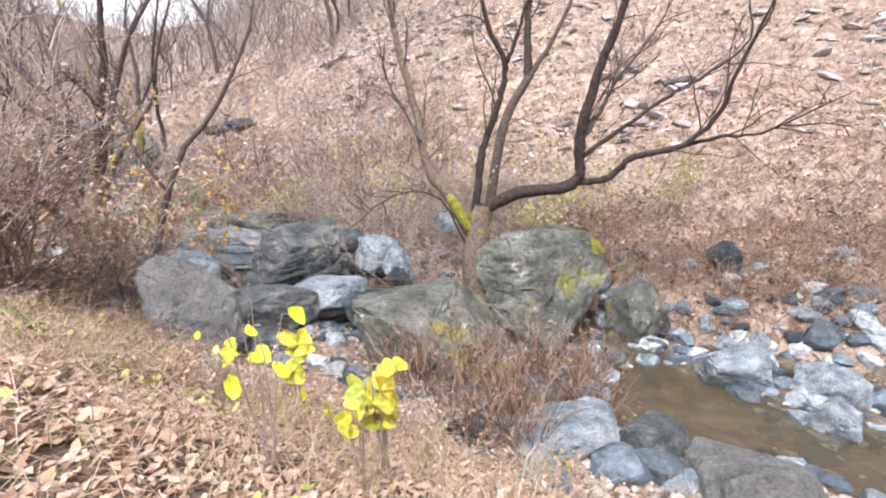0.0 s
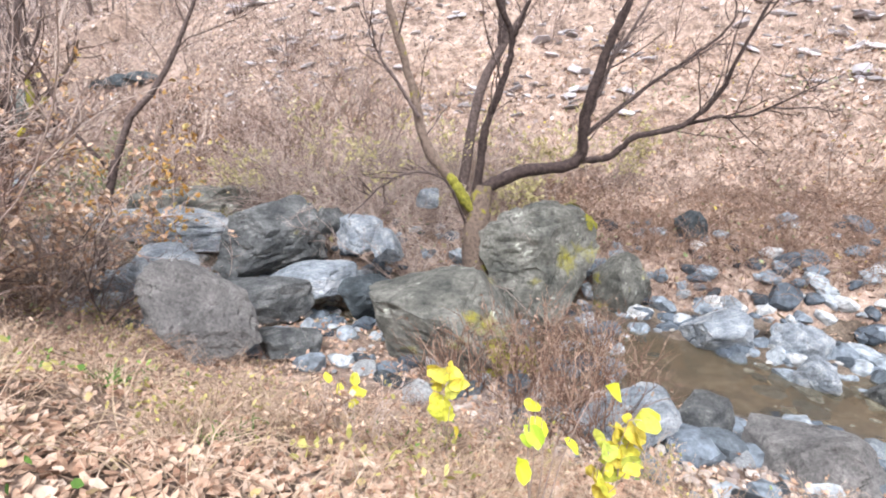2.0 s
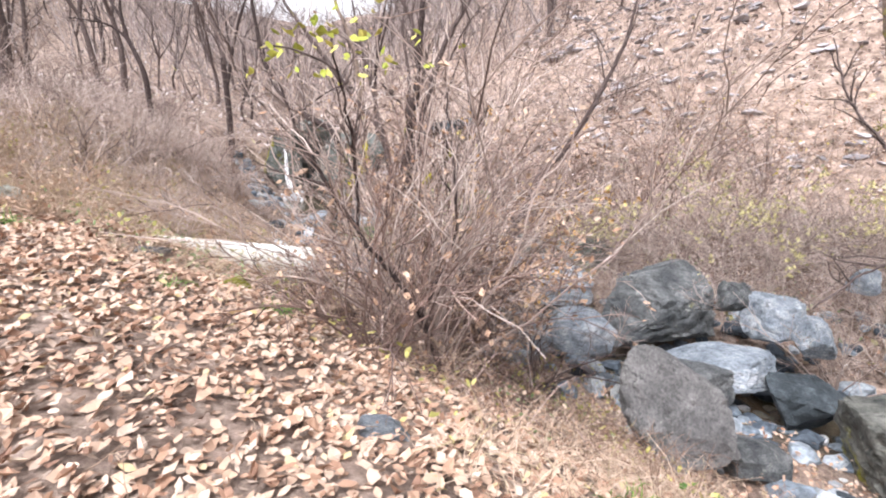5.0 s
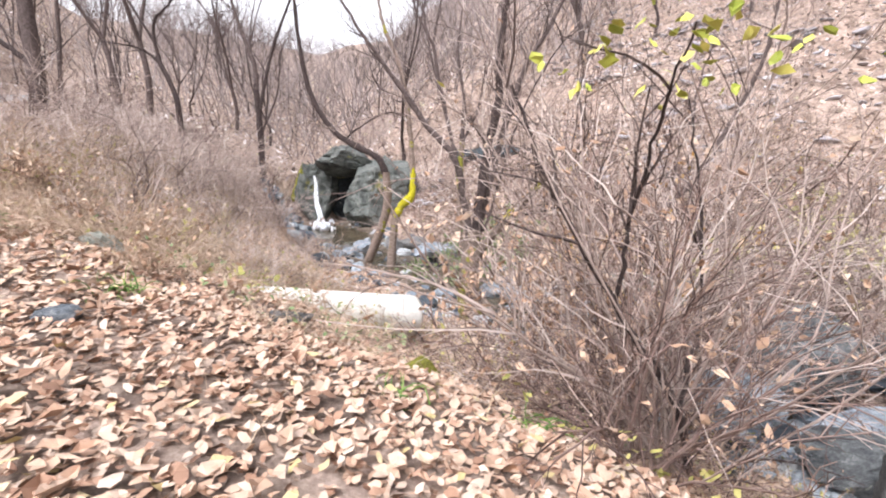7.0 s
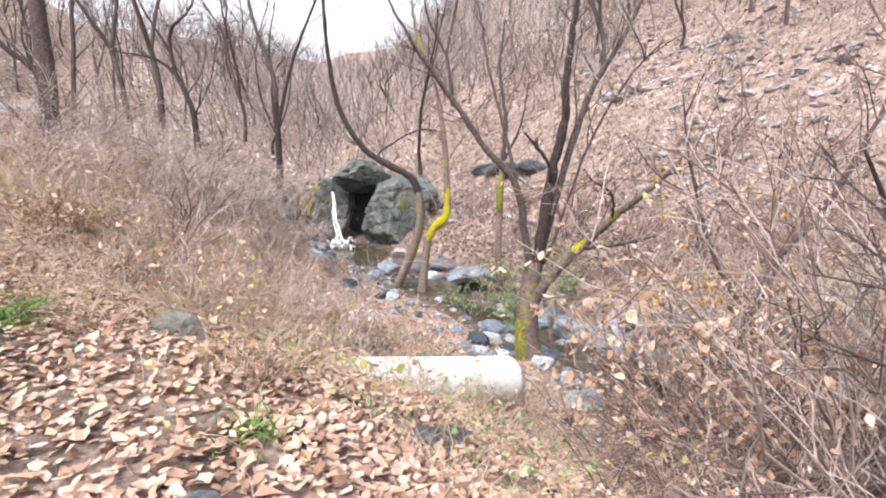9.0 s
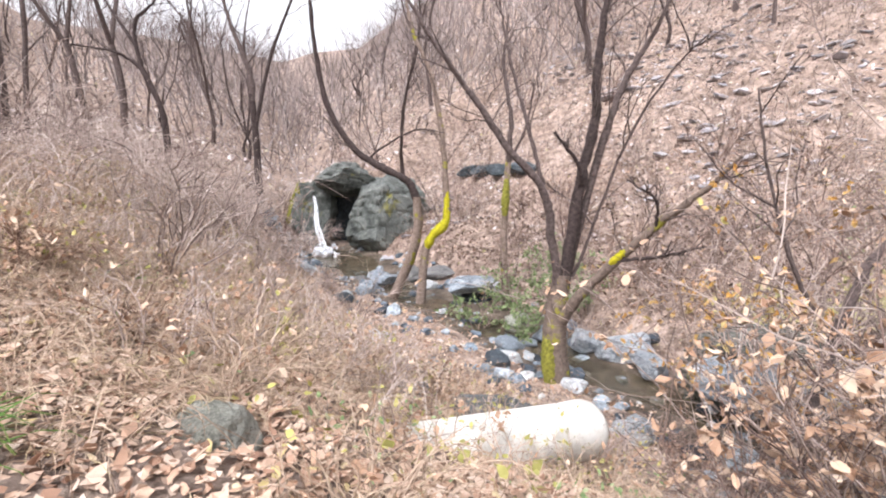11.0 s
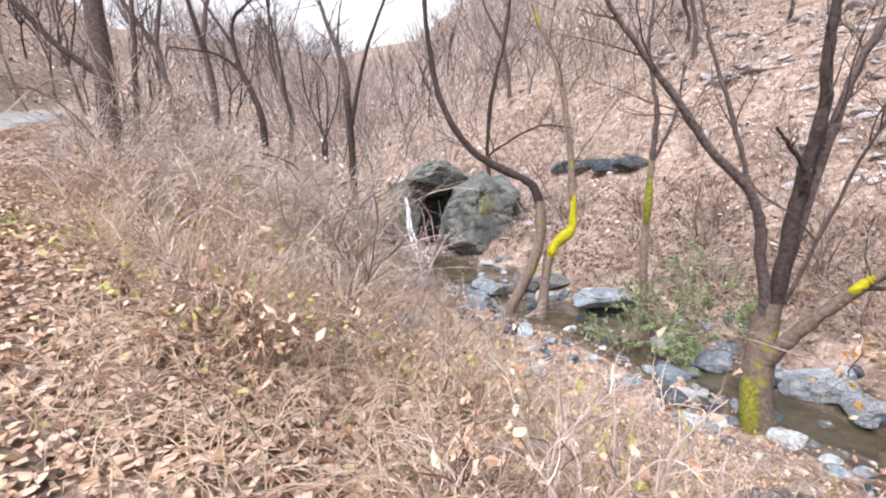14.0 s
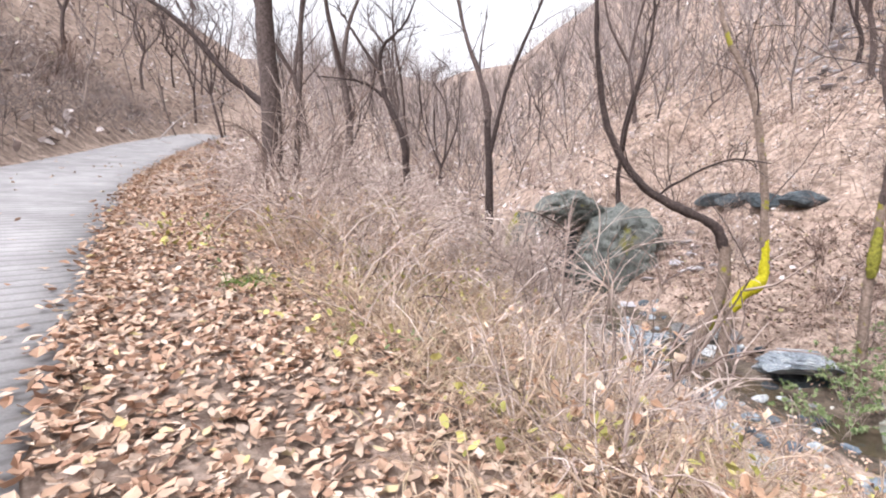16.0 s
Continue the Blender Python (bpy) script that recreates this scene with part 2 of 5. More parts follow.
def road_mat():
    m, n, l, b = shader("grooved_concrete", 0.85)
    c, mp, w = n.new("ShaderNodeTexCoord"), n.new("ShaderNodeMapping"), n.new("ShaderNodeTexWave")
    mp.inputs["Rotation"].default_value = (0, 0, radians(18.7))
    l.new(c.outputs["Object"], mp.inputs["Vector"])
    l.new(mp.outputs["Vector"], w.inputs["Vector"])
    w.bands_direction = "X"
    w.inputs["Scale"].default_value, w.inputs["Distortion"].default_value, w.inputs["Detail"].default_value = 1.6, 1.2, 3
    a, f = tex(n, l, 1.3, 6, 0.65), tex(n, l, 40, 5, 0.7)
    r = ramp(n, [(0.3, (0.25, 0.24, 0.24)), (0.5, (0.335, 0.325, 0.325)), (0.7, (0.43, 0.415, 0.415))])
    l.new(a.outputs["Fac"], r.inputs["Fac"])
    fr = ramp(n, [(0.25, (0.75, 0.75, 0.75)), (0.7, (1.08, 1.08, 1.08))])
    l.new(f.outputs["Fac"], fr.inputs["Fac"])
    k = n.new("ShaderNodeMix")
    k.data_type, k.blend_type = "RGBA", "MULTIPLY"
    k.inputs["Factor"].default_value = 1
    l.new(r.outputs["Color"], k.inputs["A"])
    l.new(fr.outputs["Color"], k.inputs["B"])
    # Darker towards the low part of each groove wave.
    groove_tone = ramp(n, [(0.0, (0.72, 0.71, 0.70)), (0.25, (1, 1, 1))])
    l.new(w.outputs["Fac"], groove_tone.inputs["Fac"])
    k2 = n.new("ShaderNodeMix")
    k2.data_type, k2.blend_type = "RGBA", "MULTIPLY"
    k2.inputs["Factor"].default_value = 1
    l.new(k.outputs["Result"], k2.inputs["A"])
    l.new(groove_tone.outputs["Color"], k2.inputs["B"])
    l.new(k2.outputs["Result"], b.inputs["Base Color"])
    bump(n, l, b, w.outputs["Fac"], 0.6, 0.02)
    return m


def pipe_mat():
    m, n, l, b = shader("weathered_white_pipe", 0.6)
    t, f = tex(n, l, 3, 6, 0.7), tex(n, l, 25, 5, 0.7)
    r = ramp(n, [(0.3, (0.46, 0.43, 0.38)), (0.5, (0.72, 0.70, 0.64)), (0.7, (0.80, 0.78, 0.74))])
    l.new(t.outputs["Fac"], r.inputs["Fac"])
    fr = ramp(n, [(0.25, (0.7, 0.68, 0.62)), (0.5, (1, 1, 1))])
    l.new(f.outputs["Fac"], fr.inputs["Fac"])
    k = n.new("ShaderNodeMix")
    k.data_type, k.blend_type = "RGBA", "MULTIPLY"
    k.inputs["Factor"].default_value = 0.7
    l.new(r.outputs["Color"], k.inputs["A"])
    l.new(fr.outputs["Color"], k.inputs["B"])
    l.new(k.outputs["Result"], b.inputs["Base Color"])
    bump(n, l, b, f.outputs["Fac"], 0.3, 0.01)
    return m


def bed_mat():
    m, n, l, b = shader("damp_creek_gravel", 0.55)
    a, f = tex(n, l, 1.6, 6, 0.7), tex(n, l, 18, 7, 0.8)
    r = ramp(n, [(0.32, (0.045, 0.036, 0.028)), (0.5, (0.125, 0.095, 0.07)), (0.66, (0.25, 0.20, 0.155))])
    l.new(a.outputs["Fac"], r.inputs["Fac"])
    fr = ramp(n, [(0.32, (0.35, 0.35, 0.36)), (0.5, (0.95, 0.95, 0.95)), (0.68, (1.7, 1.7, 1.75))])
    l.new(f.outputs["Fac"], fr.inputs["Fac"])
    k = n.new("ShaderNodeMix")
    k.data_type, k.blend_type = "RGBA", "MULTIPLY"
    k.inputs["Factor"].default_value = 1
    l.new(r.outputs["Color"], k.inputs["A"])
    l.new(fr.outputs["Color"], k.inputs["B"])
    l.new(k.outputs["Result"], b.inputs["Base Color"])
    bump(n, l, b, f.outputs["Fac"], 0.9, 0.04)
    return m


M_SOIL, M_BED = litter_mat(), bed_mat()
M_LEAF = island_mat("fallen_leaf", [(0.0, (0.22, 0.125, 0.085)), (0.15, (0.40, 0.235, 0.155)), (0.4, (0.57, 0.385, 0.275)), (0.75, (0.62, 0.455, 0.345)), (0.96, (0.66, 0.53, 0.43)), (1.0, (0.58, 0.46, 0.20))], 0.7)
M_LEAFDARK = island_mat("dark_brown_leaf", [(0.0, (0.07, 0.045, 0.036)), (0.3, (0.17, 0.11, 0.085)), (0.65, (0.32, 0.215, 0.165)), (0.9, (0.46, 0.34, 0.27)), (1.0, (0.38, 0.34, 0.15))], 0.7)
M_WEED = island_mat("yellowing_weed", [(0.0, (0.26, 0.25, 0.07)), (0.6, (0.46, 0.42, 0.13)), (1.0, (0.60, 0.52, 0.20))], 0.7)
M_WEEDBRIGHT = island_mat("yellow_green_foliage", [(0.0, (0.34, 0.40, 0.06)), (0.6, (0.56, 0.58, 0.10)), (1.0, (0.70, 0.62, 0.16))], 0.6)
M_TWIG = island_mat("dry_twig", [(0.0, (0.10, 0.072, 0.064)), (0.3, (0.27, 0.205, 0.178)), (0.7, (0.50, 0.40, 0.35)), (1.0, (0.68, 0.59, 0.53))], 0.85, noise_scale=3)
M_PALETWIG = island_mat("pale_thicket_twig", [(0.0, (0.10, 0.07, 0.062)), (0.15, (0.26, 0.19, 0.165)), (0.4, (0.46, 0.36, 0.315)), (0.8, (0.66, 0.55, 0.49)), (1.0, (0.78, 0.69, 0.63))], 0.85, noise_scale=3)
M_REDTWIG = island_mat("reddish_twig", [(0.0, (0.055, 0.035, 0.032)), (0.45, (0.19, 0.125, 0.105)), (0.8, (0.38, 0.27, 0.225)), (1.0, (0.58, 0.46, 0.40))], 0.85, noise_scale=3)
M_STRAW = island_mat("dry_grass_stalk", [(0.0, (0.24, 0.16, 0.11)), (0.4, (0.47, 0.345, 0.25)), (0.8, (0.63, 0.49, 0.38)), (1.0, (0.48, 0.39, 0.22))], 0.85, noise_scale=2)
M_BROWNSTALK = island_mat("brown_stalk", [(0.0, (0.085, 0.048, 0.036)), (0.5, (0.27, 0.165, 0.118)), (1.0, (0.47, 0.35, 0.27))], 0.85, noise_scale=2)
M_FARTWIG = island_mat("distant_twig", [(0.0, (0.10, 0.08, 0.075)), (0.5, (0.24, 0.195, 0.18)), (1.0, (0.42, 0.36, 0.34))], 0.85, noise_scale=1)
M_GREEN = island_mat("green_blade", [(0.0, (0.06, 0.13, 0.025)), (0.6, (0.14, 0.27, 0.05)), (1.0, (0.30, 0.38, 0.10))], 0.6)
M_GREYGREEN = island_mat("grey_green_leaf", [(0.0, (0.13, 0.19, 0.075)), (0.6, (0.26, 0.34, 0.15)), (1.0, (0.42, 0.47, 0.26))], 0.7)
M_YELLOW = island_mat("yellow_leaf", [(0.0, (0.40, 0.44, 0.05)), (0.4, (0.66, 0.58, 0.06)), (0.8, (0.72, 0.56, 0.08)), (1.0, (0.45, 0.53, 0.10))], 0.55, True, 25, 0.55, 0.3)
M_OLIVE = island_mat("olive_yellow_leaf", [(0.0, (0.34, 0.31, 0.13)), (0.5, (0.54, 0.49, 0.24)), (1.0, (0.68, 0.60, 0.30))], 0.65)
M_ORANGE = island_mat("rusty_leaf", [(0.0, (0.40, 0.20, 0.05)), (0.5, (0.64, 0.38, 0.10)), (0.8, (0.60, 0.42, 0.20)), (1.0, (0.50, 0.44, 0.16))], 0.65)
M_TANLEAF = island_mat("withered_leaf", [(0.0, (0.36, 0.21, 0.13)), (0.5, (0.62, 0.42, 0.29)), (1.0, (0.74, 0.58, 0.44))], 0.7)
M_BARK = bark_mat("dark_bark", (0.022, 0.016, 0.015), (0.095, 0.068, 0.062))
M_BARK2 = bark_mat("grey_brown_bark", (0.045, 0.033, 0.031), (0.17, 0.13, 0.118))
M_BARKMOSS = bark_mat("mossy_bark", (0.10, 0.075, 0.06), (0.25, 0.19, 0.155), 0.14)
M_BARKPALE = bark_mat("pale_tan_bark", (0.13, 0.095, 0.075), (0.34, 0.26, 0.215), 0.08)
M_MOSS = bark_mat("bright_moss", (0.30, 0.27, 0.01), (0.58, 0.52, 0.02), 0.0)
M_MOSSDULL = bark_mat("olive_moss", (0.11, 0.11, 0.02), (0.34, 0.32, 0.05), 0.0)
M_ROCK = rock_mat("grey_green_rock", (0.032, 0.038, 0.044), (0.135, 0.142, 0.143), (0.32, 0.325, 0.32), 0.1, 0.45)
M_ROCKMOSS = rock_mat("mossy_rock", (0.04, 0.046, 0.042), (0.165, 0.165, 0.145), (0.33, 0.33, 0.295), 0.45, 0.7)
M_ROCKFALL = rock_mat("weathered_grey_rock", (0.05, 0.057, 0.052), (0.15, 0.162, 0.148), (0.28, 0.29, 0.265), 0.3, 0.5, 1.6)
# For dark creek rocks, and as painted shade in the two hollows.
M_ROCKDARK = rock_mat("dark_wet_and_shaded_rock", (0.02, 0.026, 0.03), (0.065, 0.08, 0.09), (0.17, 0.20, 0.22), 0.05, 0.1)
M_ROCKPALE = rock_mat("pale_rock", (0.10, 0.125, 0.15), (0.33, 0.37, 0.41), (0.66, 0.67, 0.68), 0.0, 0.2)
M_ROCKWHITE = rock_mat("white_streaked_rock", (0.10, 0.13, 0.16), (0.50, 0.54, 0.58), (0.80, 0.81, 0.82), 0.0, 0.0, 1.7)
M_ROCKWARM = rock_mat("warm_grey_rock", (0.10, 0.098, 0.098), (0.205, 0.20, 0.195), (0.32, 0.31, 0.30), 0.1, 0.2)
M_ROCKPALEGREEN = rock_mat("greenish_field_stone", (0.27, 0.275, 0.23), (0.44, 0.44, 0.38), (0.58, 0.57, 0.50), 0.0, 0.4)
M_STONE = stone_mat()
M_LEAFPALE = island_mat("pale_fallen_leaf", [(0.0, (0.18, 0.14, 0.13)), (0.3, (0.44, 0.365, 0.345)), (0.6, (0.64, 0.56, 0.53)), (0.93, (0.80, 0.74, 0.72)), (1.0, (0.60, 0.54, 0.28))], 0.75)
M_WATER, M_FOAM, M_ROAD, M_PIPE = water_mat(), foam_mat(), road_mat(), pipe_mat()

rng = np.random.default_rng(7)


# ---- mesh makers ----
def np_mesh(name, verts, faces, mat, sm=False):
    """A mesh from arrays; all faces have the same number of corners."""
    me = bpy.data.meshes.new(name)
    verts, faces = np.asarray(verts, np.float32), np.asarray(faces, np.int32)
    me.vertices.add(len(verts))
    me.vertices.foreach_set("co", verts.ravel())
    me.loops.add(faces.size)
    me.loops.foreach_set("vertex_index", faces.ravel())
    me.polygons.add(len(faces))
    me.polygons.foreach_set("loop_start", np.arange(len(faces), dtype=np.int32) * faces.shape[1])
    me.polygons.foreach_set("loop_total", np.full(len(faces), faces.shape[1], np.int32))
    me.polygons.foreach_set("use_smooth", np.full(len(faces), sm))
    me.materials.append(mat)
    me.update(calc_edges=True)
    me.validate()
    return me


def part(name, me, parent=None, label=""):
    ob = new(name, me)
    if parent:
        ob.parent = parent
    return tagged(ob, label)


def unit(a):
    return a / np.maximum(np.linalg.norm(a, axis=-1, keepdims=True), 1e-9)


def tubes(P, R, sides=3):
    """Tapered tubes along N lines of k points each."""
    P, R = np.asarray(P, float), np.asarray(R, float)
    N, k, _ = P.shape
    T = unit(np.gradient(P, axis=1))
    ref = np.where(np.abs(T[:, :1, 2:3]) > 0.8, [[[1.0, 0.13, 0]]], [[[0.0, 0.1, 1.0]]])
    A = unit(np.cross(T, ref))
    B = np.cross(T, A)
    ang = np.arange(sides) * 2 * np.pi / sides
    ring = A[:, :, None] * np.cos(ang)[:, None] + B[:, :, None] * np.sin(ang)[:, None]
    V = P[:, :, None] + ring * R[:, :, None, None]
    idx = np.arange(N * k * sides).reshape(N, k, sides)
    nxt = np.roll(idx, -1, axis=2)
    F = np.stack([idx[:, :-1], nxt[:, :-1], nxt[:, 1:], idx[:, 1:]], -1)
    return V.reshape(-1, 3), F.reshape(-1, 4)


def join(*sets):
    V, F, n = [], [], 0
    for v, f in sets:
        V.append(v)
        F.append(f + n)
        n += len(v)
    return np.concatenate(V), np.concatenate(F)


def arcs(base, way, length, k=6, droop=0.3, wob=0.15):
    """N wandering lines from base points."""
    base, way, length = np.asarray(base, float), unit(np.asarray(way, float)), np.asarray(length, float)
    N = len(base)
    P, d = [base], way
    for i in range(1, k):
        d = unit(d + rng.normal(0, wob, (N, 3)) + np.array([0, 0, -droop / k]) * (i / k * 2))
        P.append(P[-1] + d * (length / (k - 1))[:, None])
    return np.stack(P, 1)


def sprout(P, m, frac=0.5, spread=0.8, up=0.25, k=5, wob=0.15, tmin=0.25, droop=0.0):
    """m side shoots on each of N lines."""
    N, K, _ = P.shape
    L = np.linalg.norm(np.diff(P, axis=1), axis=-1).sum(1)
    t = rng.uniform(tmin, 0.97, (N, m)) * (K - 1)
    i = np.minimum(t.astype(int), K - 2)
    f = (t - i)[..., None]
    rows = np.arange(N)[:, None]
    a, b = P[rows, i], P[rows, i + 1]
    side = unit(np.cross(b - a, rng.normal(size=(N, m, 3))))
    ang = rng.normal(spread, 0.22, (N, m))[..., None]
    way = unit(b - a) * np.cos(ang) + side * np.sin(ang) + np.array([0, 0, up])
    length = L[:, None] * frac * rng.uniform(0.5, 1.15, (N, m)) * (1.1 - 0.55 * t / (K - 1))
    return arcs((a + (b - a) * f).reshape(-1, 3), way.reshape(-1, 3), length.ravel(), k, droop, wob)


def taper(P, r0, r1, vary=0.3):
    N, k, _ = P.shape
    s = rng.uniform(1 - vary, 1 + vary, (N, 1))
    return np.linspace(r0, r1, k)[None] * s


def smooth_line(pts, n=14, jit=0.0):
    """A Catmull-Rom line through the points."""
    p = np.asarray(pts, float)
    p = np.vstack([2 * p[0] - p[1], p, 2 * p[-1] - p[-2]])
    out = []
    segs = len(p) - 3
    for s in np.linspace(0, segs - 1e-6, n):
        i, t = int(s), s - int(s)
        a, b, c, d = p[i:i + 4]
        out.append(0.5 * (2 * b + (c - a) * t + (2 * a - 5 * b + 4 * c - d) * t * t + (3 * b - a - 3 * c + d) * t ** 3))
    out = np.array(out)
    if jit:
        out[1:-1] += rng.normal(0, jit, out[1:-1].shape)
    return out


LEAF_SHAPE = np.array([(0, 0, 0), (0.30, 0.27, 0.14), (0.30, 0, 0), (0.38, -0.23, 0.06), (0.74, 0.17, 0.17), (0.66, 0.02, 0.02), (0.68, -0.24, 0.20), (1, 0.03, 0.14)])
LEAF_FACES = np.array([(0, 2, 1), (0, 3, 2), (1, 2, 5), (1, 5, 4), (2, 3, 6), (2, 6, 5), (4, 5, 7), (5, 6, 7)])


THIN_SHAPE = np.array([(0, 0, 0), (0.28, 0.22, 0.12), (0.70, 0.21, 0.10), (1, 0.02, 0.12), (0.72, -0.20, -0.02), (0.30, -0.23, 0.03)])
THIN_FACES = np.array([(0, 5, 1), (1, 5, 4), (1, 4, 2), (2, 4, 3)])


def leaves(pos, size, tilt=0.35, normal=None, curl=1.0, thin=False, wide=1.0):
    """Curled leaves at the points, lying along the ground unless tilt is large."""
    SHAPE, FACES = (THIN_SHAPE, THIN_FACES) if thin else (LEAF_SHAPE, LEAF_FACES)
    N = len(pos)
    a = rng.uniform(0, 2 * np.pi, N)
    z = unit(np.stack([rng.normal(0, tilt, N), rng.normal(0, tilt, N), np.ones(N)], -1) + (0 if normal is None else normal))
    x = unit(np.cross(z, np.stack([np.cos(a), np.sin(a), 0 * a], -1)))
    y = np.cross(z, x)
    s = np.asarray(size) * np.ones(N)
    c = rng.uniform(-1.2, 2.2, N) * curl
    sh = SHAPE[None] * np.stack([np.ones(N), wide * rng.uniform(0.6, 1.35, N), c], -1)[:, None]
    sh = sh + rng.normal(0, 0.045, sh.shape) * [1, 1, curl]
    sh = sh - np.array([0.5, 0, 0])
    V = pos[:, None] + (sh[..., :1] * x[:, None] + sh[..., 1:2] * y[:, None] + sh[..., 2:] * z[:, None]) * s[:, None, None]
    F = FACES[None] + (np.arange(N) * len(SHAPE))[:, None, None]
    return V.reshape(-1, 3), F.reshape(-1, 3)


def on_ground(u, v, lift=0.0):
    x, y = XY(u, v)
    return np.stack([x, y, height(u, v) + lift], -1)


def rock_mesh(name, seed, mat, sub=3, cuts=9, block=6.0, rough=0.12):
    """A blocky, split and weathered rock of about unit half size."""
    r = np.random.default_rng(seed)
    bm = bmesh.new()
    bmesh.ops.create_icosphere(bm, subdivisions=sub, radius=1.0)
    V = np.array([v.co[:] for v in bm.verts])
    V = V / (np.abs(V) ** block).sum(1, keepdims=True) ** (1 / block) * 0.86
    off = r.uniform(-50, 50, 3)
    V = V * (1 + rough * np.array([noise.fractal(Vector(p * 0.9 + off), 0.9, 2.1, 4) for p in V]))[:, None]
    V[:, 0] += r.uniform(-0.25, 0.25) * V[:, 2]
    V[:, 1] += r.uniform(-0.2, 0.2) * V[:, 2]
    for _ in range(cuts + 4):
        nrm = unit(r.normal(size=3) * np.array([1, 1, 0.9]))
        lim = r.uniform(0.55, 0.88)
        over = np.maximum(V @ nrm - lim, 0)
        V = V - over[:, None] * nrm * 0.97
    bed = unit(r.normal(size=3) * np.array([0.35, 0.35, 1.0]))
    lay = V @ bed * r.uniform(2.5, 4.0) + 0.5 * np.array([noise.noise(Vector(p * 1.3 + off)) for p in V])
    step = (lay - np.floor(lay))
    V = V * (1 - 0.07 * np.maximum(step - 0.82, 0)[:, None] / 0.18)
    if sub > 2:
        fine = np.array([noise.fractal(Vector(p * 4.5 + off), 0.8, 2.1, 4) for p in V])
        V = V * (1 + 0.055 * fine)[:, None]
    if sub > 3:
        ridge = np.array([1 - abs(noise.noise(Vector(p * 1.7 + off * 0.7))) for p in V])
        V = V * (1 - 0.07 * np.maximum(ridge - 0.93, 0) / 0.07)[:, None]
    for v, c in zip(bm.verts, V):
        v.co = c
    me = bpy.data.meshes.new(name)
    bm.to_mesh(me)
    bm.free()
    me.materials.append(mat)
    return me


def boulder(seed, at, half, turn, mat, label, sub=4, cuts=9, tip=(0, 0), name="boulder", moss=None):
    """moss: (direction, threshold, material) of a moss cushion on the rock."""
    me = rock_mesh(name, seed, mat, sub, cuts)
    ob = new(name, me)
    ob.matrix_world = pose(*at, tip[0], tip[1], turn) @ Matrix.Diagonal((half[0] * 1.15, half[1] * 1.15, half[2] * 1.15, 1))
    if moss:
        way, thr, mm = moss
        way = Vector(way).normalized()
        bm = bmesh.new()
        bm.from_mesh(me)
        gone = [f for f in bm.faces if f.calc_center_median().dot(way) + 0.35 * noise.fractal(f.calc_center_median() * 2.2, 0.8, 2.1, 3) < thr]
        bmesh.ops.delete(bm, geom=gone, context="FACES")
        for v in bm.verts:
            v.co *= 1.018 + 0.02 * noise.noise(v.co * 9)
        mm_me = bpy.data.meshes.new("moss_cushion")
        bm.to_mesh(mm_me)
        bm.free()
        mm_me.materials.append(mm)
        part("moss_cushion", mm_me, ob, "patch of yellow-green moss")
    return tagged(ob, label, "boulder")


# ---- ground, road, water ----
def spaced(a, b, step):
    return list(np.arange(a, b, step))


def grow(start, end, step, k=1.25):
    out, x = [], start
    while abs(x - start) < abs(end - start):
        x += math.copysign(step, end - start)
        step *= k
        out.append(x)
    return out


U_LINES = np.array(sorted(grow(-8, -300, 0.4)) + spaced(-8, 34, 0.2) + spaced(34, 80, 1.0) + grow(79, 420, 1.5))
V_LINES = np.array(sorted(grow(-5, -260, 0.3)) + spaced(-5, 22, 0.2) + spaced(22, 60, 1.0) + grow(59, 420, 1.5))


def sheet(us, vs, z_of):
    U, V = np.meshgrid(us, vs, indexing="ij")
    x, y = XY(U, V)
    pts = np.stack([x, y, z_of(U, V)], -1).reshape(-1, 3)
    idx = np.arange(len(us) * len(vs)).reshape(len(us), len(vs))
    F = np.stack([idx[:-1, :-1], idx[:-1, 1:], idx[1:, 1:], idx[1:, :-1]], -1).reshape(-1, 4)
    return pts, F


tagged(new("ground", np_mesh("ground", *sheet(U_LINES, V_LINES, height), M_SOIL, True)),
       "leaf-littered brown soil of a wooded creek valley", "ground", kind="structure")


def make_road():
    us = np.array(spaced(-30, 30, 0.25) + spaced(30, 110, 1.0))
    prof = [(-3.45, -0.2), (-3.4, 0.012), (-2.6, 0.03), (-1.7, 0.035), (-0.8, 0.03), (-0.06, 0.014), (0.0, -0.2)]
    e = road_edge(us) + 0.05 * soft_noise(us * 1.3, us * 0, 9)
    pts = []
    for dv, dz in prof:
        x, y = XY(us, e + dv)
        pts.append(np.stack([x, y, road_z(us) + dz + 0.008 * soft_noise(us * 2, us * 0 + dv, 8)], -1))
    pts = np.stack(pts, 1)
    idx = np.arange(len(us) * len(prof)).reshape(len(us), len(prof))
    F = np.stack([idx[:-1, :-1], idx[:-1, 1:], idx[1:, 1:], idx[1:, :-1]], -1).reshape(-1, 4)
    tagged(new("road", np_mesh("road", pts.reshape(-1, 3), F, M_ROAD, True)),
           "narrow grey grooved concrete lane with leaves along its edge", "road", kind="structure")


make_road()


def make_water():
    us = np.array(spaced(-30, 30.6, 0.4))
    pts = []
    for f in np.linspace(-1.3, 1.3, 9):
        x, y = XY(us, creek_v(us) + f * creek_w(us))
        pts.append(np.stack([x, y, creek_z(us) - 0.17 + 0 * us], -1))
    pts = np.stack(pts, 1)
    idx = np.arange(len(us) * 9).reshape(len(us), 9)
    F = np.stack([idx[:-1, :-1], idx[:-1, 1:], idx[1:, 1:], idx[1:, :-1]], -1).reshape(-1, 4)
    tagged(new("water", np_mesh("water", pts.reshape(-1, 3), F, M_WATER, True)),
           "shallow clear brown creek water over stones", "water", kind="structure")


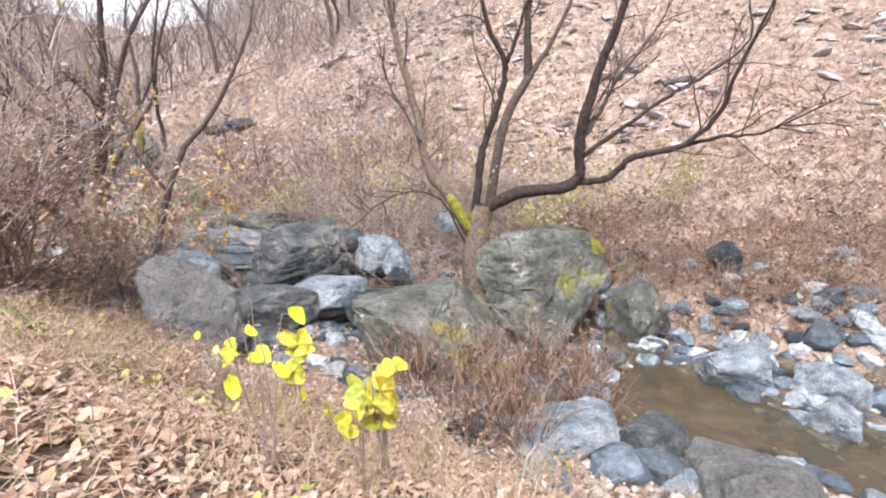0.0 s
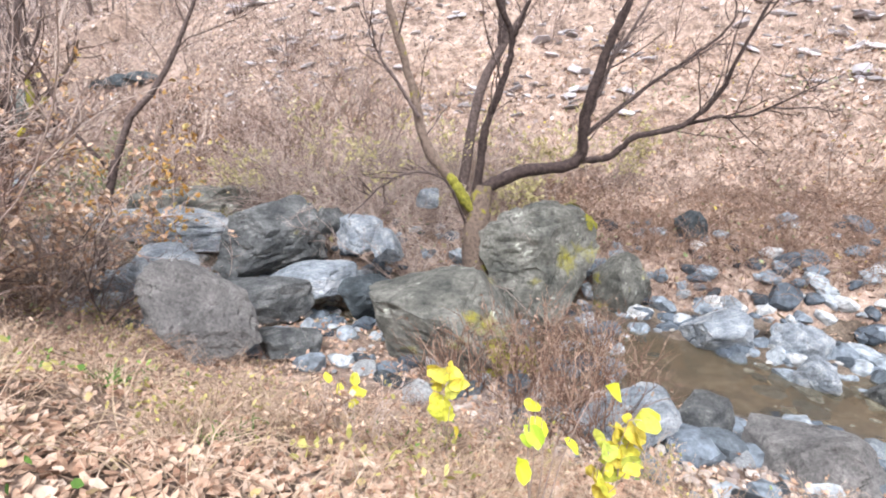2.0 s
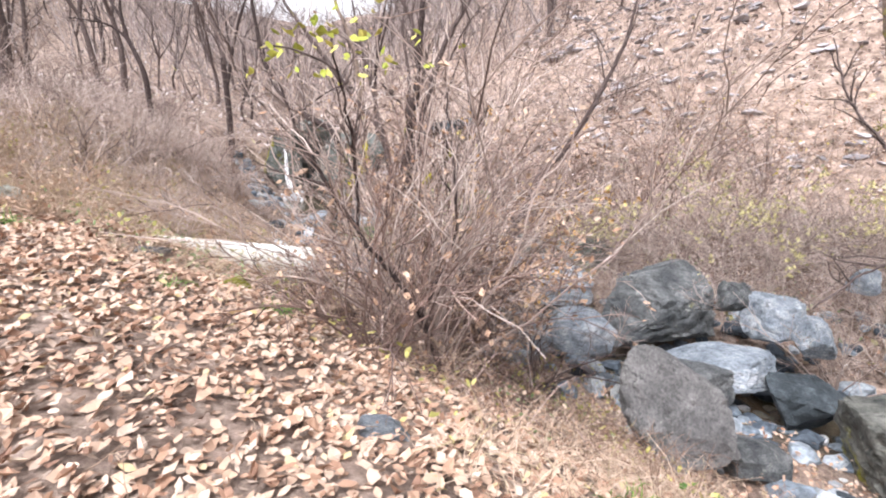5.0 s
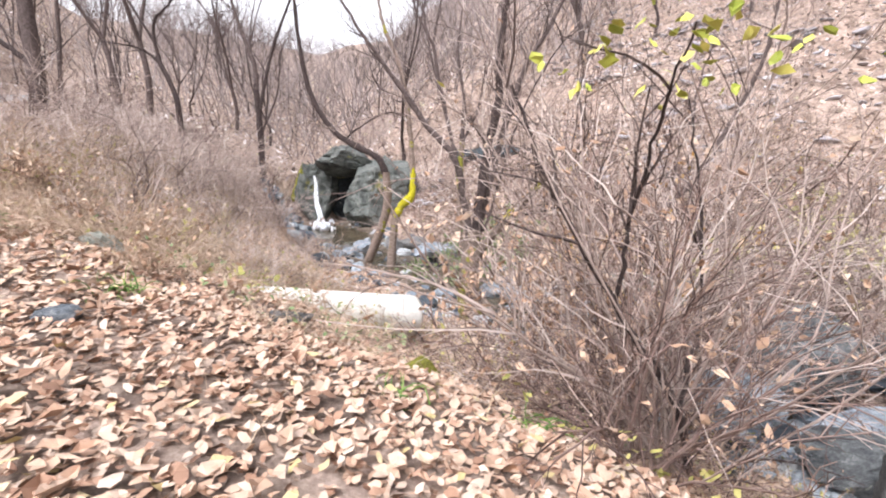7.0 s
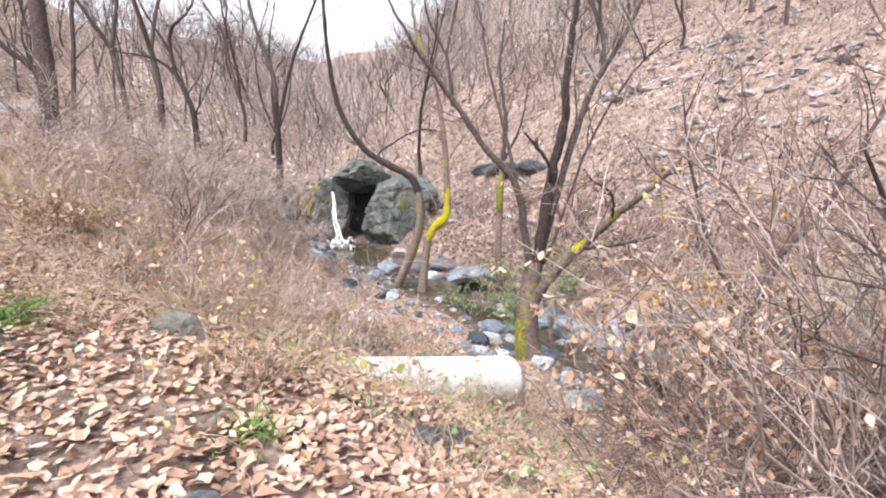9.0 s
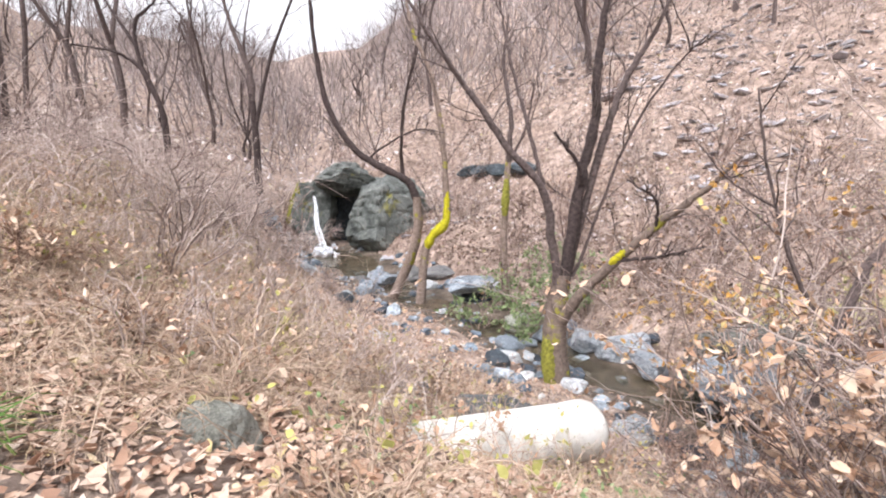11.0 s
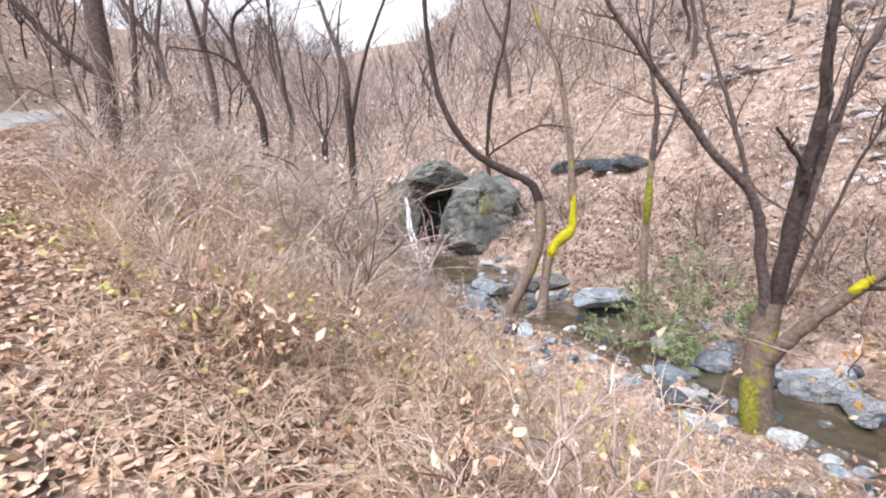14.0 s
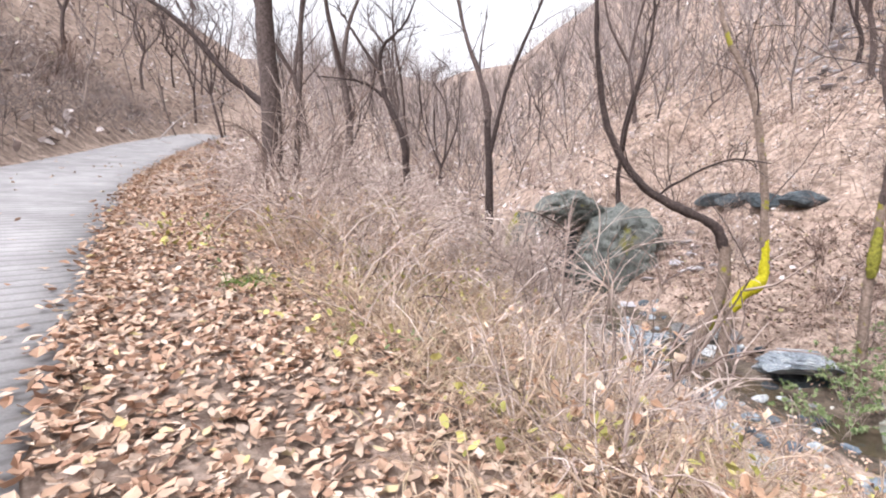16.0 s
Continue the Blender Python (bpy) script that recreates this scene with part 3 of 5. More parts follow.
make_water()


def make_bed():
    us = np.array(spaced(-25, 30.4, 0.2))
    fs = np.linspace(-1, 1, 25)
    pts = []
    for f in fs:
        w = creek_w(us) * (1.15 + 0.18 * soft_noise(us * 0.9, us * 0 + np.sign(f) * 7, 81))
        vv = creek_v(us) + f * w
        x, y = XY(us, vv)
        edge = -0.06 if abs(f) == 1 else 0.022
        pts.append(np.stack([x, y, height(us, vv) + edge], -1))
    pts = np.stack(pts, 1)
    idx = np.arange(pts.shape[0] * 25).reshape(-1, 25)
    F = np.stack([idx[:-1, :-1], idx[:-1, 1:], idx[1:, 1:], idx[1:, :-1]], -1).reshape(-1, 4)
    tagged(new("creek_bed", np_mesh("creek_bed", pts.reshape(-1, 3), F, M_BED, True)),
           "damp dark brown gravel of the creek bed", "ground", kind="structure")


make_bed()

# ---- boulders ----
GREY = "grey-green angular boulder in the creek bed"
boulder(11, (1.65, 10.75, -1.45), (1.42, 1.15, 1.25), 12, M_ROCKMOSS, "large grey boulder with yellow moss beside the creek tree", 5, 10, moss=((1, -0.25, 0.25), 0.78, M_MOSSDULL))
boulder(12, (-0.7, 8.65, -1.8), (1.6, 1.15, 1.05), -8, M_ROCKMOSS, "broad grey boulder with flat top and mossy foot", 5, 10, moss=((0.9, -0.5, -0.25), 0.74, M_MOSSDULL))
boulder(13, (3.65, 10.9, -1.9), (0.62, 0.6, 0.75), 30, M_ROCKMOSS, "upright dark boulder with a mossy edge", 4, 9, moss=((1, -0.2, 0.3), 0.72, M_MOSSDULL))
boulder(14, (-3.9, 12.6, -1.1), (1.35, 0.95, 0.8), 20, M_ROCK, "dark sloping boulder with pale ledges", 5, 12)
boulder(15, (-4.3, 7.75, -1.0), (0.72, 0.32, 0.74), 22, M_ROCKWARM, "flat grey slab leaning on the bank", 5, 6, (-24, 6), "rock_slab")
boulder(16, (3.0, 5.0, -2.4), (0.85, 0.6, 0.75), -25, M_ROCKWARM, "warm grey boulder at the foot of the bank", 4, 9)
boulder(17, (2.3, 5.9, -2.15), (0.42, 0.36, 0.3), 40, M_ROCK, "small grey boulder on the gravel", 3, 7)
boulder(18, (1.3, 5.85, -1.98), (0.72, 0.5, 0.33), 5, M_ROCKPALE, "rounded pale boulder at the waterside", 4, 7)
boulder(19, (8.6, 7.9, -2.6), (1.0, 0.8, 0.6), 15, M_ROCKDARK, "dark wet boulder with pale top", 4, 9)
boulder(46, (7.45, 6.25, -2.75), (0.95, 0.6, 0.62), -35, M_ROCKPALE, "big pale blue-grey slab in the creek bed", 4, 10, (12, -10), "rock_slab")
boulder(47, (6.2, 8.5, -2.62), (0.5, 0.42, 0.42), 20, M_ROCKPALE, "whitish boulder in the creek bed", 4, 9)
boulder(48, (5.6, 7.6, -2.72), (0.42, 0.36, 0.36), 50, M_ROCKPALE, "pale blue-grey creek boulder", 4, 9)
boulder(49, (6.5, 7.0, -2.85), (0.4, 0.3, 0.3), 10, M_ROCK, "grey boulder in the creek bed", 4, 9)
boulder(20, (4.85, 9.1, -2.5), (0.75, 0.6, 0.4), -10, M_ROCKPALE, "pale blue-grey creek boulder", 4, 8)
boulder(21, (-6.7, 14.6, -1.25), (1.4, 0.9, 0.6), 0, M_ROCKPALE, "whitish boulder upstream of the dark rocks", 4, 8)
boulder(22, (-0.46, 12.75, -0.35), (0.28, 0.26, 0.24), 0, M_ROCKPALE, "small white round stone under the tree", 3, 4)
boulder(23, (-2.1, 12.0, -1.0), (0.55, 0.5, 0.42), 50, M_ROCKPALE, "small whitish broken rock beside the dark boulder", 4, 12)
boulder(123, (-2.75, 12.2, -0.75), (0.36, 0.3, 0.34), 20, M_ROCK, "small grey broken rock", 4, 12)
boulder(124, (-1.5, 11.6, -1.15), (0.42, 0.35, 0.34), 70, M_ROCKPALE, "small whitish broken rock under the tree", 4, 12)
boulder(24, (-3.2, 10.9, -1.75), (1.1, 0.7, 0.4), -5, M_ROCKPALE, "flat pale ledge rock", 4, 9)
boulder(25, (-1.9, 10.6, -1.9), (0.7, 0.6, 0.5), 70, M_ROCKDARK, GREY, 4, 9)
boulder(26, (-5.5, 10.0, -1.0), (0.6, 0.45, 0.42), 15, M_ROCKPALE, "whitish boulder behind the leaning slab", 4, 9)
boulder(27, (-6.6, 11.3, -1.6), (0.5, 0.45, 0.4), 15, M_ROCKPALE, "whitish boulder in the creek bed", 3, 9)
boulder(28, (-1.55, 7.15, -2.35), (0.85, 0.34, 0.42), -38, M_ROCKDARK, "dark wedge of rock at the waterside", 4, 9)
boulder(128, (-2.5, 6.75, -2.0), (0.34, 0.28, 0.2), 10, M_ROCKMOSS, "low stone covered with yellow moss", 3, 8, moss=((0, -0.2, 1), 0.2, M_MOSSDULL))
boulder(129, (-3.2, 8.3, -1.75), (0.5, 0.4, 0.3), 15, M_ROCK, "grey rock beside the leaning slab", 4, 10)
boulder(29, (-3.9, 10.0, -1.6), (0.9, 0.6, 0.45), 10, M_ROCK, GREY, 4, 9)
boulder(30, (5.9, 11.9, -1.0), (0.4, 0.35, 0.3), 10, M_ROCKDARK, "dark rock on the far bank", 3, 8)
boulder(31, (-6.4, 15.4, -1.4), (1.55, 1.0, 1.0), 15, M_ROCKMOSS, "large dark grey-green boulder beside the creek", 5, 10)
boulder(32, (-9.1, 17.2, -1.62), (0.7, 0.5, 0.42), -15, M_ROCKWHITE, "white-streaked boulder in the creek", 4, 14, (14, -8))
boulder(140, (-10.0, 17.5, -1.68), (0.55, 0.42, 0.36), 35, M_ROCKWHITE, "broken white-streaked rock in the creek", 4, 14, (-10, 14))
boulder(141, (-8.5, 16.5, -1.78), (0.5, 0.4, 0.3), 70, M_ROCKWHITE, "broken white-streaked rock in the creek", 4, 14, (8, 12))
boulder(142, (-10.9, 18.2, -1.75), (0.6, 0.4, 0.3), 10, M_ROCKPALE, "flat pale rock in the creek", 4, 12)
boulder(143, (-7.7, 16.3, -1.95), (0.42, 0.3, 0.24), 120, M_ROCKPALE, "pale rock at the waterside", 4, 12)
boulder(144, (-11.9, 18.9, -1.65), (0.5, 0.36, 0.3), 50, M_ROCKPALEGREEN, "greenish rock at the waterside", 4, 12)
boulder(33, (-13.6, 20.9, -0.95), (0.95, 0.8, 0.32), 10, M_ROCKPALE, "pale slab over a dark hollow", 4, 9, name="rock_slab")
# Dark colour here stands in for the shadow beneath the slab.
boulder(34, (-13.4, 21.5, -1.6), (0.8, 0.7, 0.5), 10, M_ROCKDARK, "rock coloured dark as the shadow under a pale slab", 3, 9)
boulder(35, (-11.45, 10.2, -0.36), (0.66, 0.45, 0.36), 10, M_ROCK, "dark grey boulder beside the pipe", 4, 9)
boulder(36, (-12.55, 9.9, -0.05), (0.3, 0.25, 0.2), 40, M_ROCKWARM, "small grey stone in the leaves", 3, 8)
boulder(37, (-10.9, 10.5, -0.75), (0.5, 0.4, 0.36), 80, M_ROCK, "grey boulder beside the pipe", 3, 8)
boulder(138, (-12.35, 5.9, 1.46), (0.34, 0.28, 0.24), 60, M_ROCKPALEGREEN, "greenish stone among the fallen leaves", 4, 22)
boulder(39, (-13.7, 12.0, -0.72), (0.3, 0.25, 0.12), 20, M_ROCKPALE, "flat pale stone on the leafy path", 3, 8)
# waterfall rocks
boulder(40, (-19.75, 29.1, 0.6), (2.05, 1.9, 2.25), 8, M_ROCKFALL, "massive grey rock beside the waterfall", 5, 14)
boulder(41, (-21.9, 29.2, 2.3), (1.7, 1.85, 0.95), 4, M_ROCKFALL, "lintel rock over the waterfall hollow", 5, 12)
boulder(42, (-23.85, 29.0, 0.3), (1.25, 1.7, 1.95), 0, M_ROCKFALL, "mossy rock beside the falling water", 5, 9, moss=((-0.75, -0.55, 0.45), 0.62, M_MOSSDULL))
boulder(43, (-20.6, 31.0, 0.4), (3.6, 1.0, 1.9), 5, M_ROCKFALL, "weathered rock wall behind the waterfall", 5, 8)
# Back of the hollow, coloured dark to deepen its shade.
boulder(45, (-21.95, 30.6, 0.4), (2.2, 0.5, 2.4), 5, M_ROCKDARK, "rock coloured dark as the shade in the hollow", 4, 7)
boulder(130, (-16.38, 12.0, 0.5), (0.3, 0.26, 0.3), 30, M_ROCKWARM, "grey stone among the dry weeds", 3, 9)
boulder(131, (-17.6, 10.05, 1.8), (0.32, 0.26, 0.2), 70, M_ROCK, "dark stone in the dry thicket", 3, 9)
boulder(132, (-6.3, 3.75, 0.62), (0.17, 0.13, 0.13), 20, M_ROCKPALE, "small lilac-grey stone among the leaves", 3, 9)
boulder(133, (-10.75, 4.33, 1.42), (0.15, 0.11, 0.07), 20, M_ROCKPALE, "pale flat stone among the leaves", 3, 9)
boulder(134, (-10.25, 6.0, 0.93), (0.22, 0.18, 0.12), 60, M_ROCKWARM, "low grey stone among the leaves", 3, 9)
boulder(135, (-8.9, 5.75, 0.7), (0.2, 0.16, 0.14), 60, M_ROCKMOSS, "small mossy stone on the bank", 3, 9, moss=((0, -0.4, 0.9), 0.3, M_MOSSDULL))
boulder(44, (-25.9, 28.3, -0.5), (0.9, 0.8, 0.8), 5, M_ROCK, "grey rock beside the waterfall", 4, 9)
LEDGE_Y = np.linspace(22, 38, 120)
for i, (x, y, z, s) in enumerate([(-16.0, 30.2, 2.1, 0.8), (-15.0, 30.3, 2.35, 1.0), (-13.9, 30.5, 2.5, 0.9), (-12.8, 30.7, 2.7, 0.9)]):
    tagged(boulder(50 + i, (x, float(LEDGE_Y[np.abs(ground_at(x, LEDGE_Y) - 2.6 - 0.06 * i).argmin()]), 2.75 + 0.06 * i), (s, 0.7, 0.36), 10 * i, M_ROCKDARK, "dark ledge rock on the far bank", 3, 9), group="far bank ledge")
for i, (x, y, z, s) in enumerate([(-17.9, 23.4, -1.4, 0.5), (-18.6, 22.6, -1.5, 0.45), (-17.2, 22.3, -1.3, 0.6), (-16.4, 23.3, -1.2, 0.7), (-17.6, 21.4, -1.4, 0.5), (-15.5, 23.5, -1.2, 0.8)]):
    tagged(boulder(60 + i, (x, y, z), (s, 0.7 * s, 0.4 * s), 35 * i, (M_ROCKPALE, M_ROCKWARM)[i % 2], "flat pale stone at the pool's outlet", 3, 9), group="pool outlet stones")


# ---- waterfall ----
def make_falls():
    top, foot = np.array((-22.72, 27.25, 1.55)), np.array((-22.0, 26.75, -0.95))
    n = 16
    s = np.linspace(0, 1, n)
    line = top + (foot - top) * s[:, None] + np.stack([0.05 * np.sin(s * 9), -0.25 * np.sin(s * 1.4), 0 * s], -1)
    P = np.stack([line + np.array([dx, dy, 0]) * (0.4 + 1.2 * s[:, None]) for dx, dy in ((-0.08, 0.02), (-0.04, 0), (0.0, -0.04), (0.04, 0.02), (0.09, 0.03), (0.13, 0.0))])
    P = P + rng.normal(0, 0.012, P.shape)
    R = np.tile(0.016 + 0.02 * s, (6, 1)) * rng.uniform(0.6, 1.5, (6, n))
    base = tagged(new("waterfall"), "thin white stream of water falling into a pool", "waterfall")
    part("stream", np_mesh("stream", *tubes(P, R, 8), M_FOAM, True), base)
    d = arcs(foot + rng.normal(0, 1, (220, 3)) * [0.27, 0.16, 0.13] + [0.08, -0.1, -0.12], rng.normal(0, 1, (220, 3)) * [0.8, 0.6, 0.4] + [0.1, -0.3, 0.3], rng.uniform(0.05, 0.22, 220), 4, 3.0, 0.3)
    part("splash", np_mesh("splash", *tubes(d, taper(d, 0.065, 0.03, 0.6), 6), M_FOAM, True), base, "white foam where the water lands")


make_falls()


# ---- the drain pipe ----
def make_pipe():
    a, b, r = np.array((-12.15, 7.18, 0.57)), np.array((-10.34, 9.5, -0.03)), 0.315
    prof = [(0, r - 0.035), (0, r), (0.06, r + 0.012), (0.12, r), (0.5, r), (0.88, r), (0.94, r + 0.012), (0.985, r + 0.012), (1.0, r), (1.0, r - 0.035), (0.3, r - 0.035)]
    w = unit(b - a)
    sd = unit(np.cross(w, [0, 0, 1.0]))
    up = np.cross(sd, w)
    ang = np.linspace(0, 2 * np.pi, 33)[:-1]
    V = np.array([[a + (b - a) * t + (sd * math.cos(q) + up * math.sin(q)) * rr for q in ang] for t, rr in prof])
    idx = np.arange(V.shape[0] * 32).reshape(-1, 32)
    nx = np.roll(idx, -1, 1)
    F = np.stack([idx[:-1], idx[1:], nx[1:], nx[:-1]], -1).reshape(-1, 4)
    tagged(new("drain_pipe", np_mesh("drain_pipe", V.reshape(-1, 3), F, M_PIPE, True)), "weathered white drain pipe sticking out of the leafy bank", "pipe")


make_pipe()


# ---- trees ----
def tree(name, label, limbs, shoots=7, levels=2, frac=0.42, twig_r=0.009, up=0.25, category="tree", twig_mat=None, group="", rings=6, sides=9):
    """limbs: (part name, points, root radius, tip radius, material)."""
    root = tagged(new(name), label, category, group)
    root.location = limbs[0][1][0]
    inv = Matrix.Translation(root.location).inverted()
    lines = []
    for pname, pts, r0, r1, mat in limbs:
        mossy = "moss" in pname
        L = smooth_line(pts, rings * len(pts), 0.003 if mossy or pname == "trunk" else 0.008 + 0.06 * r1)
        R = np.linspace(1, 0, len(L)) ** 0.8 * (r0 - r1) + r1
        R = R * (1 + (0.10 if mossy else 0.03 if pname == "trunk" else 0.07) * rng.normal(size=len(R)))
        if mossy:
            R = R * (0.4 + 0.6 * np.sin(np.pi * np.linspace(0.02, 0.98, len(R))) ** 0.5)
        V, F = tubes(L[None], R[None], sides)
        ob = part(pname, np_mesh(pname, V, F, mat, True), root)
        ob.matrix_parent_inverse = inv
        if pname == "limb":
            lines.append(smooth_line(pts, 8))
    if lines:
        P0 = np.stack(lines)
        c1 = sprout(P0, shoots, frac, 0.75, up, 6, 0.16, 0.3)
        sets = [tubes(c1, taper(c1, twig_r * 1.5, twig_r * 0.5), 4)]
        c = c1
        for lv in range(levels - 1):
            c = sprout(c, 3, 0.5, 0.7, up * 0.6, 5, 0.16, 0.15)
            sets.append(tubes(c, taper(c, twig_r * 0.75 / (lv + 1), twig_r * 0.3), 3))
        ob = part("crown", np_mesh("crown", *join(*sets), twig_mat or M_BARK2), root)
        ob.matrix_parent_inverse = inv
    return root


DK, GB, MB = M_BARK, M_BARK2, M_BARKMOSS
tree("creek_tree", "dark multi-stemmed bare tree between creek boulders", [
    ("trunk", [(0.35, 10.6, -2.7), (0.24, 10.5, -0.93), (0.29, 10.5, -0.29), (0.38, 10.5, 0.3)], 0.30, 0.2, MB),
    ("limb", [(0.28, 10.5, -0.5), (-0.22, 10.62, 0.33), (-0.73, 10.74, 1.08), (-0.92, 10.86, 1.95), (-1.24, 10.98, 3.16), (-1.46, 11.1, 4.13), (-1.6, 11.2, 5.2)], 0.13, 0.03, MB),
    ("limb", [(0.22, 10.5, 0.0), (0.3, 10.42, 0.8), (0.38, 10.4, 1.42), (0.66, 10.3, 2.23), (0.76, 10.2, 2.96), (0.44, 10.1, 3.63), (0.22, 10.0, 4.6), (0.3, 9.9, 5.6)], 0.090, 0.020, DK),
    ("limb", [(0.76, 10.2, 2.93), (0.92, 10.1, 3.28), (1.08, 10.0, 3.81), (1.3, 9.9, 4.6)], 0.045, 0.012, DK),
    ("limb", [(0.33, 10.5, 0.2), (1.14, 10.33, 0.57), (2.12, 10.17, 0.76), (2.15, 10.0, 1.61), (2.38, 9.83, 2.71), (2.69, 9.67, 3.62), (2.9, 9.5, 4.6), (3.2, 9.4, 5.8)], 0.131, 0.032, DK),
    ("limb", [(2.13, 10.2, 0.75), (2.7, 10.0, 0.86), (3.06, 9.8, 1.21), (3.87, 9.6, 1.45), (4.39, 9.4, 2.01), (4.45, 9.2, 2.53), (4.79, 9.0, 3.48), (5.0, 8.9, 4.3)], 0.070, 0.012, DK),
    ("limb", [(2.15, 10.1, 1.2), (3.06, 10.26, 1.82), (3.88, 10.42, 2.36), (4.68, 10.58, 2.81), (5.42, 10.74, 3.44), (5.37, 10.9, 4.37)], 0.049, 0.010, DK),
    ("limb", [(3.1, 9.82, 1.22), (4.47, 9.63, 1.57), (5.12, 9.37, 1.65), (6.38, 9.1, 2.3)], 0.041, 0.008, DK),
    ("limb", [(2.2, 10.0, 1.6), (2.6, 10.4, 2.1), (2.96, 10.7, 2.69), (3.65, 11.1, 3.5), (4.3, 11.5, 4.46)], 0.057, 0.012, GB),
    ("limb", [(-0.87, 10.6, 1.58), (-1.2, 11.0, 2.16), (-1.63, 11.4, 2.9), (-1.84, 11.8, 3.87)], 0.037, 0.008, GB),
    ("limb", [(0.1, 10.5, -0.6), (-0.5, 10.1, 0.5), (-1.42, 10.05, 0.5), (-2.23, 9.8, -0.13)], 0.025, 0.010, GB),
    ("moss", [(0.12, 10.38, -0.2), (-0.12, 10.5, 0.2), (-0.32, 10.58, 0.5)], 0.125, 0.10, M_MOSSDULL),
], 8, 3, 0.36, 0.010)

tree("mossy_tree", "multi-stemmed bare tree with a mossy foot", [
    ("trunk", [(-10.62, 14.85, -2.1), (-10.76, 14.8, -0.9), (-10.74, 14.8, -0.1), (-10.67, 14.8, 0.7)], 0.30, 0.19, MB),
    ("limb", [(-10.72, 14.75, 0.3), (-10.94, 14.59, 1.88), (-11.17, 14.47, 2.58), (-11.86, 14.36, 3.36), (-12.5, 14.24, 4.3), (-13.11, 14.13, 5.12), (-13.46, 14.01, 5.64), (-14.0, 13.9, 6.6)], 0.098, 0.020, GB),
    ("limb", [(-10.64, 14.8, 0.3), (-10.45, 14.85, 1.86), (-10.31, 14.9, 2.89), (-10.12, 14.95, 3.88), (-10.12, 15.0, 4.84), (-10.03, 15.05, 5.77), (-9.9, 15.1, 7.2)], 0.139, 0.048, DK),
    ("limb", [(-10.6, 14.85, 0.5), (-10.02, 15.12, 3.1), (-9.57, 15.35, 4.6), (-9.0, 15.57, 5.67), (-8.5, 15.8, 6.8)], 0.098, 0.024, GB),
    ("limb", [(-10.36, 14.75, 2.6), (-10.4, 14.6, 2.95), (-10.69, 14.45, 3.33), (-10.91, 14.3, 3.6)], 0.049, 0.020, DK),
    ("limb", [(-10.75, 14.75, -0.5), (-10.35, 14.46, 0.25), (-9.66, 14.22, 1.11), (-8.97, 13.98, 1.86), (-8.23, 13.74, 2.56), (-7.8, 13.5, 3.1)], 0.13, 0.02, MB),
    ("limb", [(-9.66, 14.22, 1.11), (-8.91, 13.95, 1.28), (-8.18, 13.7, 1.53)], 0.041, 0.010, DK),
    ("limb", [(-8.99, 13.95, 1.84), (-9.07, 13.75, 2.35), (-9.56, 13.6, 2.69)], 0.033, 0.010, DK),
    ("limb", [(-11.0, 14.58, 2.1), (-11.2, 14.65, 2.9), (-11.47, 14.72, 3.86), (-11.84, 14.85, 5.04), (-12.01, 14.97, 5.83), (-12.2, 15.1, 6.8)], 0.053, 0.012, GB),
    ("limb", [(-10.5, 14.85, 0.6), (-10.29, 14.9, 1.01), (-9.61, 14.63, 3.21), (-8.87, 14.37, 4.62), (-8.25, 14.1, 5.28)], 0.041, 0.010, GB),
    ("moss", [(-10.74, 14.72, -1.95), (-10.86, 14.68, -1.1), (-10.83, 14.72, -0.45)], 0.215, 0.13, M_MOSSDULL),
    ("moss", [(-9.75, 14.2, 1.05), (-9.58, 14.17, 1.24), (-9.45, 14.12, 1.36)], 0.088, 0.07, M_MOSS),
], 8, 3, 0.36, 0.010)
tree("elbow_tree", "bent twin-trunked bare tree with a bright mossy elbow", [
    ("trunk", [(-16.75, 20.6, -2.3), (-15.73, 20.4, -0.2), (-15.4, 20.3, 0.93), (-15.41, 20.2, 1.99)], 0.180, 0.136, M_BARKPALE),
    ("limb", [(-15.4, 20.25, 1.8), (-15.6, 20.15, 2.4), (-15.99, 20.1, 2.67), (-17.42, 20.0, 3.49), (-18.36, 19.9, 5.04), (-18.7, 19.8, 7.08), (-18.76, 19.7, 8.6), (-18.9, 19.6, 9.8)], 0.139, 0.040, DK),
    ("limb", [(-15.43, 20.5, -2.3), (-15.23, 20.55, -0.1), (-15.07, 20.6, 0.51), (-14.54, 20.65, 1.11), (-14.52, 20.7, 1.99), (-14.72, 20.75, 4.23), (-15.09, 20.8, 5.98), (-15.76, 20.85, 7.55), (-15.97, 20.9, 9.0)], 0.164, 0.032, M_BARKPALE),
    ("mossy_elbow", [(-15.15, 20.52, 0.25), (-14.95, 20.55, 0.68), (-14.55, 20.6, 1.08), (-14.5, 20.66, 1.5), (-14.5, 20.68, 2.2)], 0.19, 0.10, M_MOSS),
    ("limb", [(-16.48, 20.2, 3.0), (-17.0, 20.3, 3.3), (-15.56, 20.4, 4.12), (-14.53, 20.5, 4.05)], 0.041, 0.012, DK),
], 9, 3, 0.36, 0.012)
